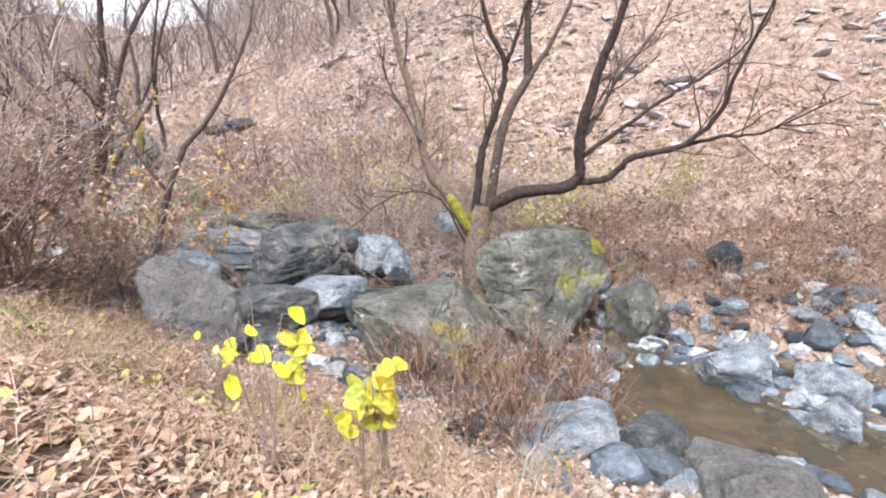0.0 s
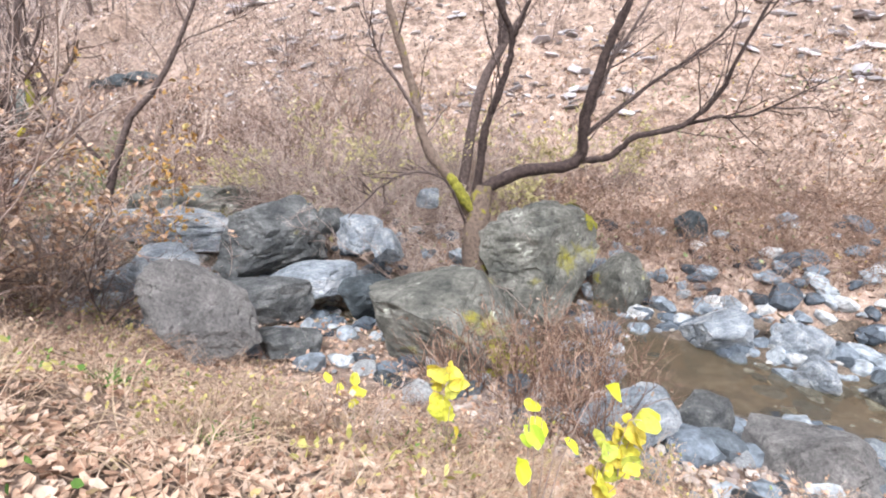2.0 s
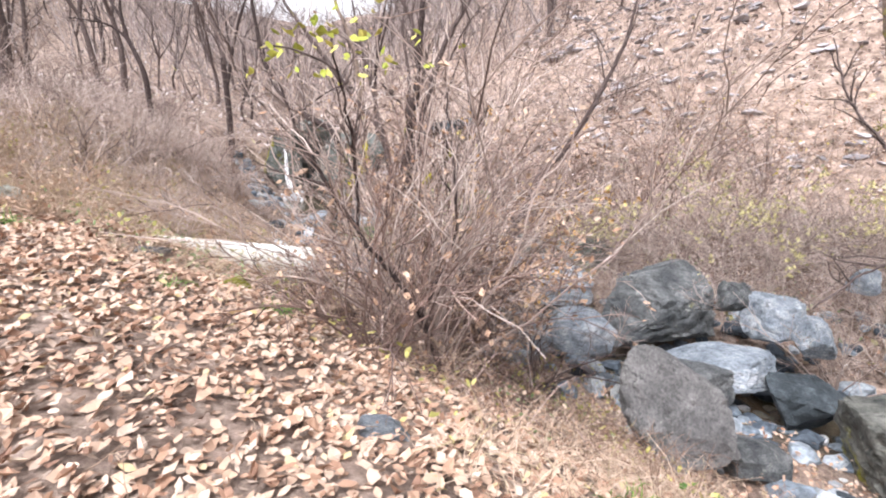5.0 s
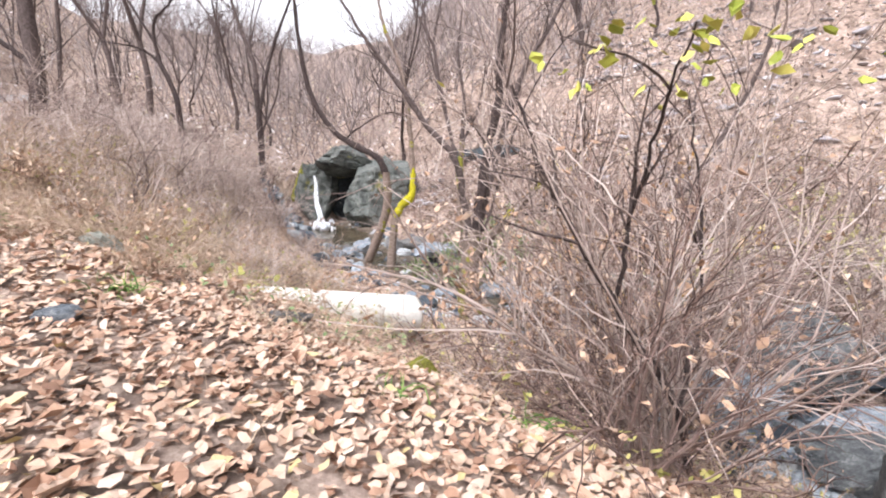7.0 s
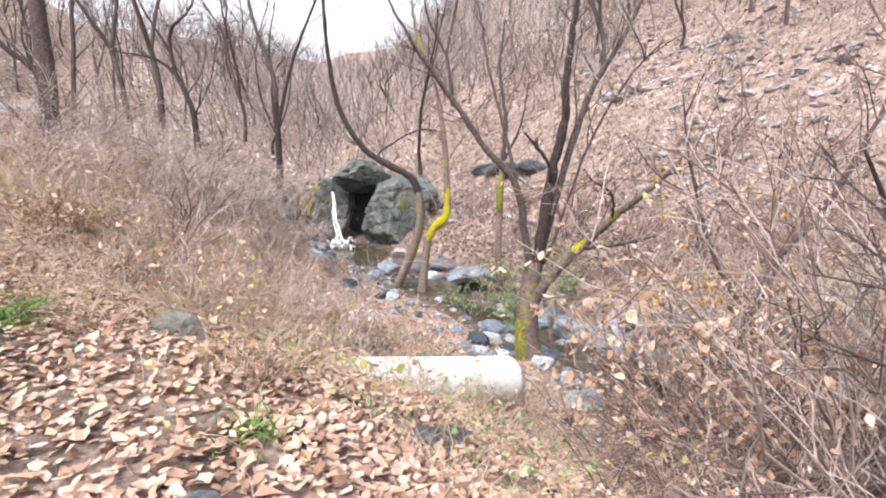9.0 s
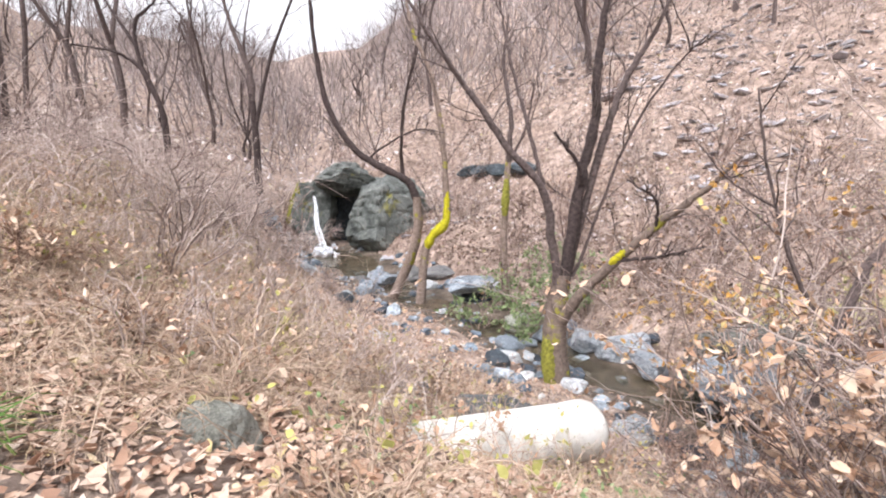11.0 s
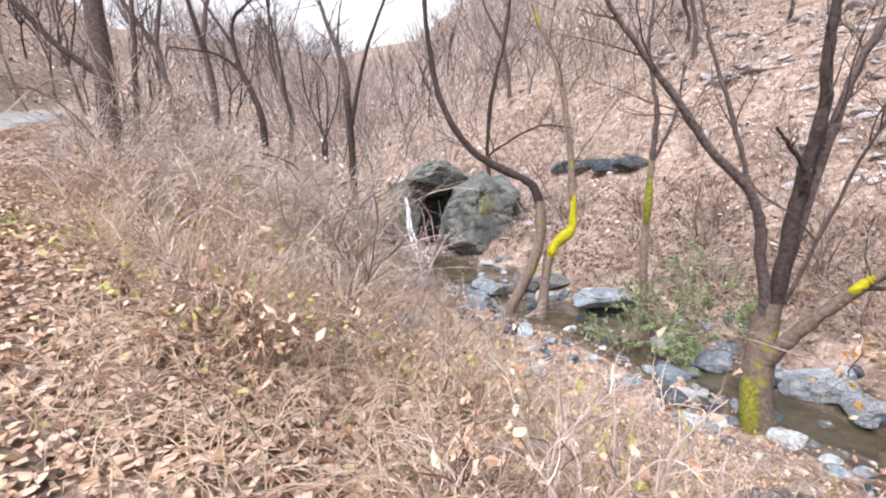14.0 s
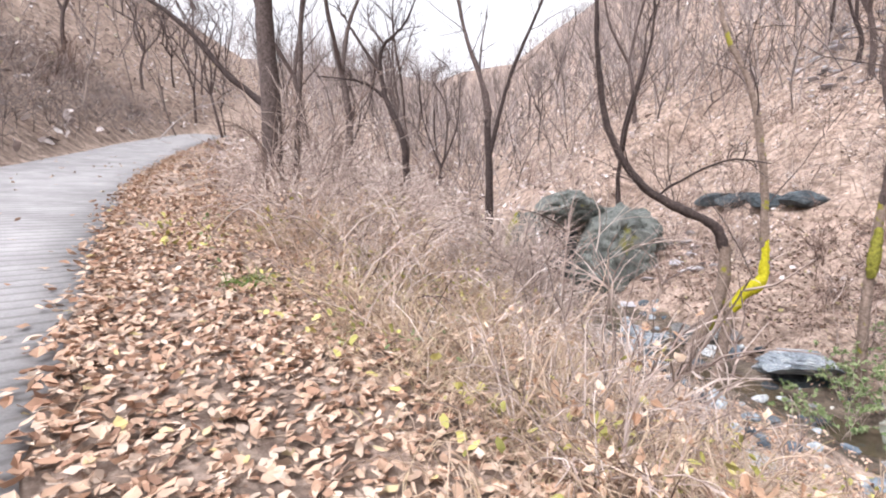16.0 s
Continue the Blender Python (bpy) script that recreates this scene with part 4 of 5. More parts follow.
tree("roadside_tree", "reddish-brown trunk with a long side limb beside the lane", [
    ("trunk", [(-26.3, 15.5, 2.0), (-26.28, 15.5, 4.09), (-26.25, 15.5, 5.73), (-26.36, 15.5, 7.47), (-26.36, 15.5, 9.2)], 0.295, 0.208, GB),
    ("limb", [(-26.36, 15.5, 9.0), (-26.3, 15.6, 10.5), (-26.0, 15.8, 12.5)], 0.213, 0.064, GB),
    ("limb", [(-26.3, 15.5, 5.4), (-26.6, 15.45, 5.75), (-27.55, 15.17, 6.52), (-28.63, 14.83, 7.76), (-30.01, 14.5, 8.76), (-31.4, 14.2, 9.6)], 0.115, 0.024, DK),
    ("limb", [(-26.0, 15.9, 2.1), (-25.8, 16.0, 5.0), (-25.6, 16.1, 8.5), (-25.5, 16.2, 11)], 0.090, 0.032, GB),
], 9, 2, 0.4, 0.014)
tree("black_tree", "small black contorted bare tree", [
    ("trunk", [(-25.4, 21.0, 1.2), (-25.52, 21.0, 4.03), (-25.71, 21.0, 5.26), (-26.51, 21.0, 6.85)], 0.139, 0.088, DK),
    ("limb", [(-26.4, 21.0, 6.6), (-26.57, 21.0, 8.17), (-25.53, 21.0, 9.02), (-25.0, 21, 10)], 0.082, 0.020, DK),
    ("limb", [(-26.3, 21.0, 6.5), (-27.2, 20.75, 7.17), (-29.12, 20.5, 7.52)], 0.066, 0.016, DK),
    ("limb", [(-26.55, 21.0, 7.4), (-28.03, 21.25, 9.22), (-29.0, 21.5, 10.46)], 0.066, 0.016, DK),
], 10, 2, 0.4, 0.013, twig_mat=DK)
tree("forked_tree", "tall slim forked bare tree", [
    ("trunk", [(-23.6, 24.0, 1.5), (-23.63, 24.0, 3.92), (-23.74, 24.0, 6.0)], 0.164, 0.120, DK),
    ("limb", [(-23.72, 24.0, 5.7), (-23.74, 24.0, 6.72), (-24.6, 24.0, 9.01), (-25.1, 24.0, 11.04), (-25.4, 24.0, 13)], 0.123, 0.024, GB),
    ("limb", [(-23.62, 24.0, 4.6), (-22.96, 24.33, 7.59), (-21.85, 24.67, 10.32), (-21.5, 25.0, 12)], 0.090, 0.020, DK),
    ("limb", [(-23.72, 24.0, 5.8), (-24.29, 24.5, 8.19), (-24.23, 25.0, 10.32)], 0.066, 0.016, GB),
], 8, 2, 0.36, 0.013)
tree("leaning_tree", "slim leaning tree with rusty leaves behind the creek rocks", [
    ("trunk", [(-7.3, 11.6, -1.5), (-6.9, 11.9, 0.4), (-6.5, 12.1, 1.5)], 0.085, 0.065, GB),
    ("limb", [(-6.55, 12.1, 1.45), (-6.0, 12.3, 2.1), (-5.5, 12.5, 3.0), (-5.0, 12.7, 4.2), (-4.8, 12.8, 5.4)], 0.065, 0.018, GB),
    ("limb", [(-6.9, 11.9, 0.5), (-7.5, 11.8, 1.5), (-7.9, 11.9, 2.8), (-8.1, 12.0, 4.0)], 0.04, 0.010, GB),
], 8, 3, 0.45, 0.009)
tree("mossy_sapling", "slim bare tree with a moss-covered trunk beyond the creek", [
    ("trunk", [(-12.4, 20.2, -1.6), (-12.5, 20.1, 0.5), (-12.45, 20.05, 2.2), (-12.4, 20.0, 3.2)], 0.12, 0.085, M_BARKPALE),
    ("limb", [(-12.4, 20.0, 3.1), (-12.35, 20.0, 4.4), (-12.6, 20.1, 6.0), (-12.5, 20.2, 7.5)], 0.085, 0.022, GB),
    ("limb", [(-12.4, 20.0, 3.0), (-11.9, 20.2, 4.2), (-11.7, 20.4, 5.6)], 0.05, 0.014, GB),
    ("moss", [(-12.48, 19.99, 1.45), (-12.46, 19.95, 2.0), (-12.43, 19.93, 2.6)], 0.135, 0.105, M_MOSSDULL),
], 8, 3, 0.4, 0.010)
tree("hillside_tree", "slim dark tree on the slope behind the creek", [
    ("trunk", [(0.6, 14.0, -0.6), (1.02, 14.0, 1.96), (1.73, 14.17, 3.35)], 0.139, 0.104, GB),
    ("limb", [(1.65, 14.15, 3.2), (1.63, 14.33, 4.59), (1.74, 14.5, 5.68), (1.9, 14.6, 7.5)], 0.107, 0.024, DK),
    ("limb", [(1.65, 14.15, 3.2), (2.3, 14.3, 4.2), (2.9, 14.4, 5.6), (3.2, 14.5, 7.2)], 0.074, 0.016, GB),
], 8, 2, 0.4, 0.011)


# ---- shrubs ----
def shrub(name, label, base, h, spread, stems, mat, m1=6, m2=4, r=0.011, leaf=None, leaf_n=0, leaf_size=0.09, levels=3, own_stems=True, droop=0.5, group=""):
    root = tagged(new(name), label, "shrub", group)
    root.location = base
    a = rng.uniform(0, 2 * np.pi, stems)
    out = rng.uniform(0.1, 1.0, stems) * spread
    way = np.stack([np.cos(a) * out, np.sin(a) * out, np.full(stems, 1.0)], -1)
    foot = np.stack([np.cos(a), np.sin(a), 0 * a], -1) * rng.uniform(0.02, 0.18, (stems, 1)) - np.array([0, 0, 0.12])
    S = arcs(foot, way, h * rng.uniform(0.75, 1.2, stems) * np.sqrt(1 + out ** 2), 9, droop, 0.19)
    if own_stems:
        for i in range(stems):
            part("stem", np_mesh("stem", *tubes(S[i:i + 1], taper(S[i:i + 1], r * 1.25, r * 0.35, 0.2), 5), mat, True), root)
        sets = []
    else:
        sets = [tubes(S, taper(S, r * 1.2, r * 0.35), 3)]
    c1 = sprout(S, m1, 0.45, 0.65, 0.2, 6, 0.15, 0.18, droop * 0.6)
    sets.append(tubes(c1, taper(c1, r * 0.55, r * 0.22), 3))
    last = c1
    if levels > 2:
        c2 = sprout(c1, m2, 0.5, 0.7, 0.1, 4, 0.16, 0.15, droop * 0.6)
        sets.append(tubes(c2, taper(c2, r * 0.3, r * 0.15), 3))
        last = c2
    part("crown", np_mesh("crown", *join(*sets), mat), root)
    if leaf:
        pts = last[rng.integers(0, len(last), leaf_n), rng.integers(1, last.shape[1], leaf_n)]
        part("foliage", np_mesh("foliage", *leaves(pts, leaf_size * rng.uniform(0.6, 1.3, leaf_n), 0.9), leaf), root)
    return root


def at_uv(u, v, lift=0.0):
    x, y = XY(u, v)
    return (float(x), float(y), float(height(u, v)) + lift)


def at_xy(x, y, lift=0.0):
    return (x, y, float(ground_at(x, y)) + lift)


shrub("bare_shrub", "dense bare many-stemmed shrub on the creek bank", at_xy(-6.9, 6.3), 3.6, 0.75, 32, M_TWIG, 9, 5, 0.0115, M_TANLEAF, 160, 0.06)
shrub("bare_shrub", "tangled bare shrub with a few yellow leaves", at_xy(-7.1, 7.6), 3.1, 0.55, 26, M_REDTWIG, 9, 5, 0.013, M_TANLEAF, 420, 0.10)
shrub("bare_shrub", "reddish tangled bare shrub over the creek bank", at_xy(-7.2, 5.7), 2.1, 0.85, 20, M_REDTWIG, 9, 6, 0.011, M_TANLEAF, 160, 0.08)
shrub("leafy_shrub", "tangled shrub with withered tan leaves", at_xy(-7.9, 8.1), 2.3, 0.75, 20, M_TWIG, 9, 4, 0.012, M_TANLEAF, 650, 0.13)
shrub("leafy_shrub", "tangled bramble with withered tan leaves", at_xy(-6.9, 8.8), 1.9, 0.8, 16, M_TWIG, 8, 4, 0.011, M_TANLEAF, 260, 0.11)
shrub("leafy_shrub", "tangled bramble with withered tan and rusty leaves", at_xy(-7.4, 10.0), 1.7, 0.8, 18, M_TWIG, 8, 4, 0.011, M_TANLEAF, 520, 0.13)
shrub("leafy_shrub", "small shrub with withered tan leaves", at_xy(-8.8, 9.1), 2.4, 0.5, 6, M_REDTWIG, 6, 3, 0.009, M_TANLEAF, 130, 0.15)
shrub("leafy_shrub", "tangled shrub with withered tan leaves", at_xy(-7.0, 10.0), 2.8, 0.65, 14, M_TWIG, 7, 3, 0.013, M_TANLEAF, 480, 0.15)
shrub("bare_shrub", "thin bare shrub beside the leaning slab", at_xy(-6.1, 8.9), 1.7, 0.4, 5, M_BARK2, 4, 3, 0.014)
shrub("rusty_shrub", "tall shrub with rusty orange leaves across the creek", at_xy(-8.0, 11.4), 3.9, 0.7, 16, M_TWIG, 8, 4, 0.013, M_TANLEAF, 420, 0.13)
shrub("rusty_shrub", "tall thin shrub with rusty orange leaves behind the rocks", at_xy(-6.6, 12.9), 4.4, 0.45, 10, M_TWIG, 7, 4, 0.012, M_ORANGE, 700, 0.15)
shrub("bare_shrub", "fine-twigged pale shrub behind the creek tree", at_xy(-2.0, 13.8), 3.0, 0.8, 16, M_TWIG, 8, 4, 0.011)
shrub("bare_shrub", "fine-twigged pale shrub behind the creek tree", at_xy(-3.6, 14.6), 2.9, 0.8, 16, M_TWIG, 8, 4, 0.011)
shrub("bare_shrub", "low bare shrub at the creek's edge", at_xy(-5.3, 12.2), 1.6, 0.9, 12, M_TWIG, 7, 4, 0.010)
shrub("bare_shrub", "bare shrub arching over the creek", at_xy(-0.9, 11.9), 2.4, 0.9, 12, M_TWIG, 7, 4, 0.011)
for x, y, h in [(0.2, 15.0, 2.6), (3.2, 14.4, 2.3), (-2.6, 15.2, 2.8), (2.0, 13.2, 1.6), (5.2, 14.8, 2.0), (-5.2, 15.8, 2.4)]:
    shrub("yellowing_shrub", "fine shrub with small olive-yellow leaves on the slope", at_xy(x, y), h, 0.75, 10, M_TWIG, 7, 4, 0.009, M_OLIVE, 1500, 0.085, group="yellowing shrubs")
for i, (x, y, h) in enumerate([(-13.0, 18.6, 1.3), (-12.0, 19.5, 1.5), (-10.9, 20.1, 1.4), (-11.6, 18.2, 1.0), (-12.6, 20.6, 1.5), (-9.8, 19.3, 1.1), (-11.2, 21.4, 1.5)]):
    shrub("green_shrub", "grey-green leafy weed at the waterside", at_xy(x, y), h, 0.9, 10, M_TWIG, 6, 3, 0.008, M_GREYGREEN, 800, 0.10, 3, True, 0.5, "waterside weeds")

# pale thicket below the bend, in front of the falls
for x, y, h in [(-19.2, 16.2, 1.9), (-18.5, 17.4, 1.6), (-20.1, 17.7, 1.9), (-19.7, 14.9, 1.6), (-18.3, 15.4, 1.3), (-20.8, 19.2, 1.9), (-19.4, 19.0, 1.5), (-18.2, 19.0, 0.9)]:
    shrub("thicket_shrub", "dense pale arching thicket of dry stalks", at_xy(x, y), h, 0.85, 22, M_PALETWIG, 8, 4, 0.012, M_TANLEAF, 60, 0.06, 3, True, 1.2, "thicket shrubs")

# brown upright weeds in front of the boulders
for i, (x, y) in enumerate([(1.1, 8.2), (1.7, 7.7), (0.6, 7.5), (2.1, 8.6), (0.1, 7.2), (-0.6, 6.9), (0.9, 6.8), (1.9, 7.2), (0.3, 8.0), (1.4, 8.8), (-0.1, 6.4), (0.6, 6.3), (2.4, 9.1), (-1.0, 7.3), (0.0, 5.7), (0.7, 5.6)]):
    shrub("dry_weed", "upright reddish-brown dry weed at the waterside", at_xy(x, y), 1.15, 0.35, 22, M_BROWNSTALK, 5, 2, 0.008, M_BROWNSTALK, 60, 0.06, 2, False, 0.1, "waterside dry weeds")


M_YELLOWGREEN = island_mat("yellow_green_leaf", [(0.0, (0.30, 0.50, 0.05)), (0.5, (0.62, 0.68, 0.05)), (1.0, (0.85, 0.70, 0.04))], 0.5, True)


def round_leaf(at, size):
    """A rounded, pointed, slightly cupped leaf facing the light."""
    n = 11
    a = np.linspace(0, 2 * np.pi, n, endpoint=False)
    r = 0.5 * (1 - 0.22 * np.cos(a)) * (1 + rng.normal(0, 0.10, n)) + 0.2 * np.exp(-((a - np.pi) / 0.35) ** 2)
    z = unit(np.array([rng.normal(0.1, 0.5), rng.normal(-0.6, 0.35), rng.uniform(0.15, 0.9)]))
    x = unit(np.cross(z, rng.normal(size=3)))
    y = np.cross(z, x)
    cup = rng.uniform(-0.9, 0.5) * r ** 2 + rng.uniform(0.05, 0.3) * np.abs(np.sin(a))
    V = np.vstack([np.zeros(3), np.stack([1.15 * r * np.cos(a), 0.85 * r * np.sin(a), cup], -1)]) @ np.stack([x, y, z]) * size + at
    return V, np.array([(0, 1 + i, 1 + (i + 1) % n) for i in range(n)])


def yellow_plant(base, top, n, size, green=False):
    root = tagged(new("yellow_plant"), "sapling with big bright yellow leaves" if not green else "sapling with big yellow-green leaves", "plant")
    root.location = base
    d = np.array(top) - np.array(base)
    S = arcs(rng.normal(0, 0.03, (5, 3)), d + rng.normal(0, 0.05, (5, 3)), np.linalg.norm(d) * rng.uniform(0.85, 1.05, 5), 7, 0.15, 0.045)
    for i in range(5):
        part("stem", np_mesh("stem", *tubes(S[i:i + 1], taper(S[i:i + 1], 0.006, 0.003), 4), M_TWIG, True), root)
    for i in range(n):
        p = S[rng.integers(5), rng.integers(4, 7)]
        w = np.array([rng.normal(0, 0.7), rng.normal(-0.3, 0.4), rng.uniform(-0.1, 0.6)])
        st = arcs(p[None], w[None], np.array([rng.uniform(0.03, 0.08)]), 4, 0.5, 0.05)
        v, f = round_leaf(st[0, -1], size * rng.uniform(0.5, 1.0))
        ob = part("leaf", np_mesh("leaf", v, f, M_YELLOWGREEN if green else M_YELLOW), root)
        part("petiole", np_mesh("petiole", *tubes(st, taper(st, 0.003, 0.002), 3), M_TWIG), ob)
    return root


yellow_plant(at_xy(-1.4, 4.2), (-1.4, 4.15, -0.12), 16, 0.15)
yellow_plant(at_xy(-0.5, 3.25), (-0.42, 3.1, 0.06), 20, 0.14)
yellow_plant(at_xy(-0.62, 3.1), (-0.6, 3.0, -0.02), 12, 0.13)
yellow_plant(at_xy(-1.1, 2.85), (-1.12, 2.65, 0.58), 8, 0.11, True)
yellow_plant(at_xy(-2.2, 4.4), (-2.2, 4.35, -0.2), 5, 0.13)


# ---- brush, litter, grass ----
def patch(n, u0, u1, v0, v1, keep=None):
    u, v = rng.uniform(u0, u1, n), rng.uniform(v0, v1, n)
    if keep is not None:
        k = keep(u, v) > rng.uniform(0, 1, n)
        u, v = u[k], v[k]
    return u, v


def stalks(name, label, u, v, h, mat, lean=0.5, m=3, r=0.004, droop=0.8, k=5):
    base = on_ground(u, v, -0.03)
    n = len(base)
    way = rng.normal(0, lean, (n, 3)) * [1, 1, 0] + [0, 0, 1]
    S = arcs(base, way, h * rng.uniform(0.45, 1.25, n), k if m else 4, droop, 0.12)
    sets = [tubes(S, taper(S, r, r * 0.35), 3)]
    if m:
        c = sprout(S, m, 0.5, 0.6, 0.15, 3, 0.15, 0.3, droop)
        sets.append(tubes(c, taper(c, r * 0.55, r * 0.3), 3))
    tagged(new(name, np_mesh(name, *join(*sets), mat)), label, "brush", kind="stuff")


def clumpy(scale, seed, lo=-0.2, hi=0.3):
    return lambda u, v: smooth(lo, hi, soft_noise(u * scale, v * scale, seed))


bank = lambda u, v: smooth(0.8, 2.2, v - road_edge(u)) * (1 - smooth(-1.0, 0.3, v - creek_v(u) + creek_w(u)))
u, v = patch(3600, -9, 3, 11.3, 15.5, clumpy(0.6, 35, -0.6, 0.1))
stalks("far_bank_brush", "brown dry brush at the foot of the far slope", u, v, 0.85, M_BROWNSTALK, 0.6, 2, 0.007, 1.0, 4)
u, v = patch(2400, 6, 22, 13, 20, lambda u, v: smooth(0.2, 1.2, v - creek_v(u) - creek_w(u)) * (1 - smooth(4, 7, v - creek_v(u) - creek_w(u))) * clumpy(0.6, 36, -0.5, 0.2)(u, v))
stalks("far_bank_brush", "reddish dry brush at the foot of the far slope", u, v, 0.8, M_REDTWIG, 0.7, 2, 0.008, 1.2, 4)
# hazy pale thicket behind the creek tree
u, v = patch(2600, 2.5, 11, 11.6, 17, lambda u, v: smooth(0.2, 1.2, v - creek_v(u) - 0.5 * creek_w(u)) * clumpy(0.5, 54, -0.6, 0.1)(u, v))
stalks("far_bank_thicket", "hazy brown thicket of fine dry twigs", u, v, 1.7, M_TWIG, 0.8, 4, 0.007, 1.3, 5)
# pale arching thicket on the upstream bank
u, v = patch(8400, 15, 34, 1.8, 16, lambda u, v: smooth(1.5, 2.6, v - road_edge(u)) * smooth(18.6, 24, u) * (1 - smooth(-4.6, -2.6, v - bank_foot(u))))
stalks("bank_thicket", "pale pinkish thicket of arching dry stalks", u, v, 1.35, M_PALETWIG, 0.6, 2, 0.010, 1.5)
# twiggy undergrowth that thickens up the valley
u, v = patch(4600, 12.5, 25, 1.9, 10.5, lambda u, v: (0.35 + 0.65 * smooth(14, 19, u)) * smooth(1.3, 2.4, v - road_edge(u)) * (1 - smooth(-2.6, -0.8, v - bank_foot(u))) * clumpy(0.5, 51, -0.5, 0.2)(u, v))
h2 = len(u) // 2
stalks("bank_brush", "thin brown twiggy brush on the leafy bank", u[:h2], v[:h2], 0.75, M_PALETWIG, 0.55, 2, 0.006, 0.9, 4)
stalks("bank_brush", "thin tan twiggy brush on the leafy bank", u[h2:], v[h2:], 0.9, M_STRAW, 0.55, 2, 0.0045, 0.9, 4)
u, v = patch(3600, 7, 27, 12, 27, lambda u, v: smooth(0.3, 1.2, v - creek_v(u) - creek_w(u)) * (1 - smooth(6, 11, v - creek_v(u) - creek_w(u))) * clumpy(0.45, 52, -0.5, 0.1)(u, v))
stalks("far_bank_brush", "dark reddish brush at the foot of the far slope", u, v, 1.15, M_REDTWIG, 0.65, 2, 0.009, 1.0, 4)
u, v = patch(2200, -10, 4, 11.6, 17, clumpy(0.5, 53, -0.3, 0.2))
stalks("far_bank_brush", "dark reddish brush at the foot of the far slope", u, v, 0.75, M_REDTWIG, 0.6, 2, 0.008, 1.0, 4)
u, v = patch(2600, 13, 22, 2.2, 9.5, lambda u, v: 0.65 * bank(u, v) * clumpy(0.6, 21)(u, v))
stalks("bank_brush", "low dry brush on the leafy bank", u, v, 0.6, M_TWIG, 0.5, 3, 0.004, 0.9)
u, v = patch(9000, -5, 24, 1.0, 10, lambda u, v: bank(u, v) * clumpy(0.8, 22)(u, v))
stalks("dry_grass", "straw-coloured dry grass on the bank", u, v, 0.36, M_STRAW, 0.7, 0, 0.003, 1.8)
u, v = patch(1700, 13.6, 17.2, 0.9, 2.4)
stalks("dry_grass", "straw-coloured dry grass on the bank", u, v, 0.42, M_STRAW, 0.8, 2, 0.004, 1.8)
u, v = patch(5200, -4, 7, 1.5, 5.0)
stalks("dry_grass", "straw-coloured dry grass on the bank", u, v, 0.5, M_STRAW, 0.7, 0, 0.0035, 1.8)
u, v = patch(12000, 10.5, 21, 1.6, 8, lambda u, v: clumpy(0.9, 29, -0.35, 0.2)(u, v) * smooth(1.0, 2.4, v - road_edge(u)))
stalks("dry_grass", "straw-coloured dry grass on the bank", u, v, 0.46, M_STRAW, 0.8, 0, 0.0035, 1.8)
u, v = patch(3600, 15.5, 20.5, 1.5, 6, lambda u, v: clumpy(0.8, 30, -0.2, 0.25)(u, v) * smooth(1.2, 2.2, v - road_edge(u)))
stalks("dry_grass", "tall straw-coloured grass on the bank", u, v, 0.6, M_STRAW, 0.6, 0, 0.005, 1.6)
u, v = patch(3400, 14.5, 21, 2.0, 9, lambda u, v: clumpy(0.7, 28, -0.4, 0.2)(u, v))
stalks("dry_grass", "straw-coloured dry grass on the bank", u, v, 0.55, M_STRAW, 0.6, 2, 0.0045, 1.4)
u, v = patch(5200, -6, 16, 10, 20, lambda u, v: smooth(0.2, 1.6, v - creek_v(u) - creek_w(u)) * clumpy(0.5, 23)(u, v))
stalks("far_bank_brush", "brown dry brush at the foot of the far slope", u, v, 0.8, M_BROWNSTALK, 0.5, 2, 0.006, 0.8, 4)
u, v = patch(7000, 8, 50, 18, 50, lambda u, v: smooth(1.5, 5, v - creek_v(u) - creek_w(u)) * clumpy(0.3, 24, -0.5, 0.2)(u, v))
stalks("slope_brush", "pale dry brush on the far slope", u, v, 1.7, M_TWIG, 0.6, 3, 0.012, 0.8, 4)
u, v = patch(4200, -14, 16, 15, 42, lambda u, v: clumpy(0.3, 25, -0.4, 0.2)(u, v))
stalks("slope_brush", "pale dry brush on the far slope", u, v, 1.3, M_TWIG, 0.5, 2, 0.011, 0.8, 4)
u, v = patch(6500, 20, 60, -12, 12, lambda u, v: smooth(0.1, 1.0, road_edge(u) - 3.7 - v) * (1 - smooth(9, 14, road_edge(u) - v)))
stalks("roadside_brush", "grey dry brush on the cut slope beside the lane", u, v, 1.6, M_FARTWIG, 0.6, 3, 0.013, 0.8)
u, v = patch(5200, 5.5, 13, 3.0, 9.5, lambda u, v: 0.8 * clumpy(0.7, 26, -0.5, 0.2)(u, v) * smooth(-9.3, -8.7, XY(u, v)[0]) * smooth(-5.4, -6.4, XY(u, v)[0]))
stalks("bramble", "pinkish bramble canes on the bank", u, v, 0.95, M_REDTWIG, 0.8, 4, 0.005, 1.6)
u, v = patch(1100, 2, 9, 3.0, 6.5, lambda u, v: clumpy(0.7, 27, -0.4, 0.3)(u, v))
stalks("bramble", "pinkish bramble canes on the bank", u, v, 0.55, M_BROWNSTALK, 0.7, 3, 0.004, 1.2)


def litter(name, u, v, s0, s1, lift=0.015, tilt=0.3, mat=None, thin=False):
    p = on_ground(u, v) + np.stack([0 * u, 0 * u, rng.uniform(0.0, lift, len(u))], -1)
    tagged(new(name, np_mesh(name, *leaves(p, s0 + (s1 - s0) * rng.beta(1.3, 2.2, len(u)), tilt, thin=thin), mat or M_LEAF)),
           "thick litter of curled tan and brown fallen leaves", "leaf litter", kind="stuff")


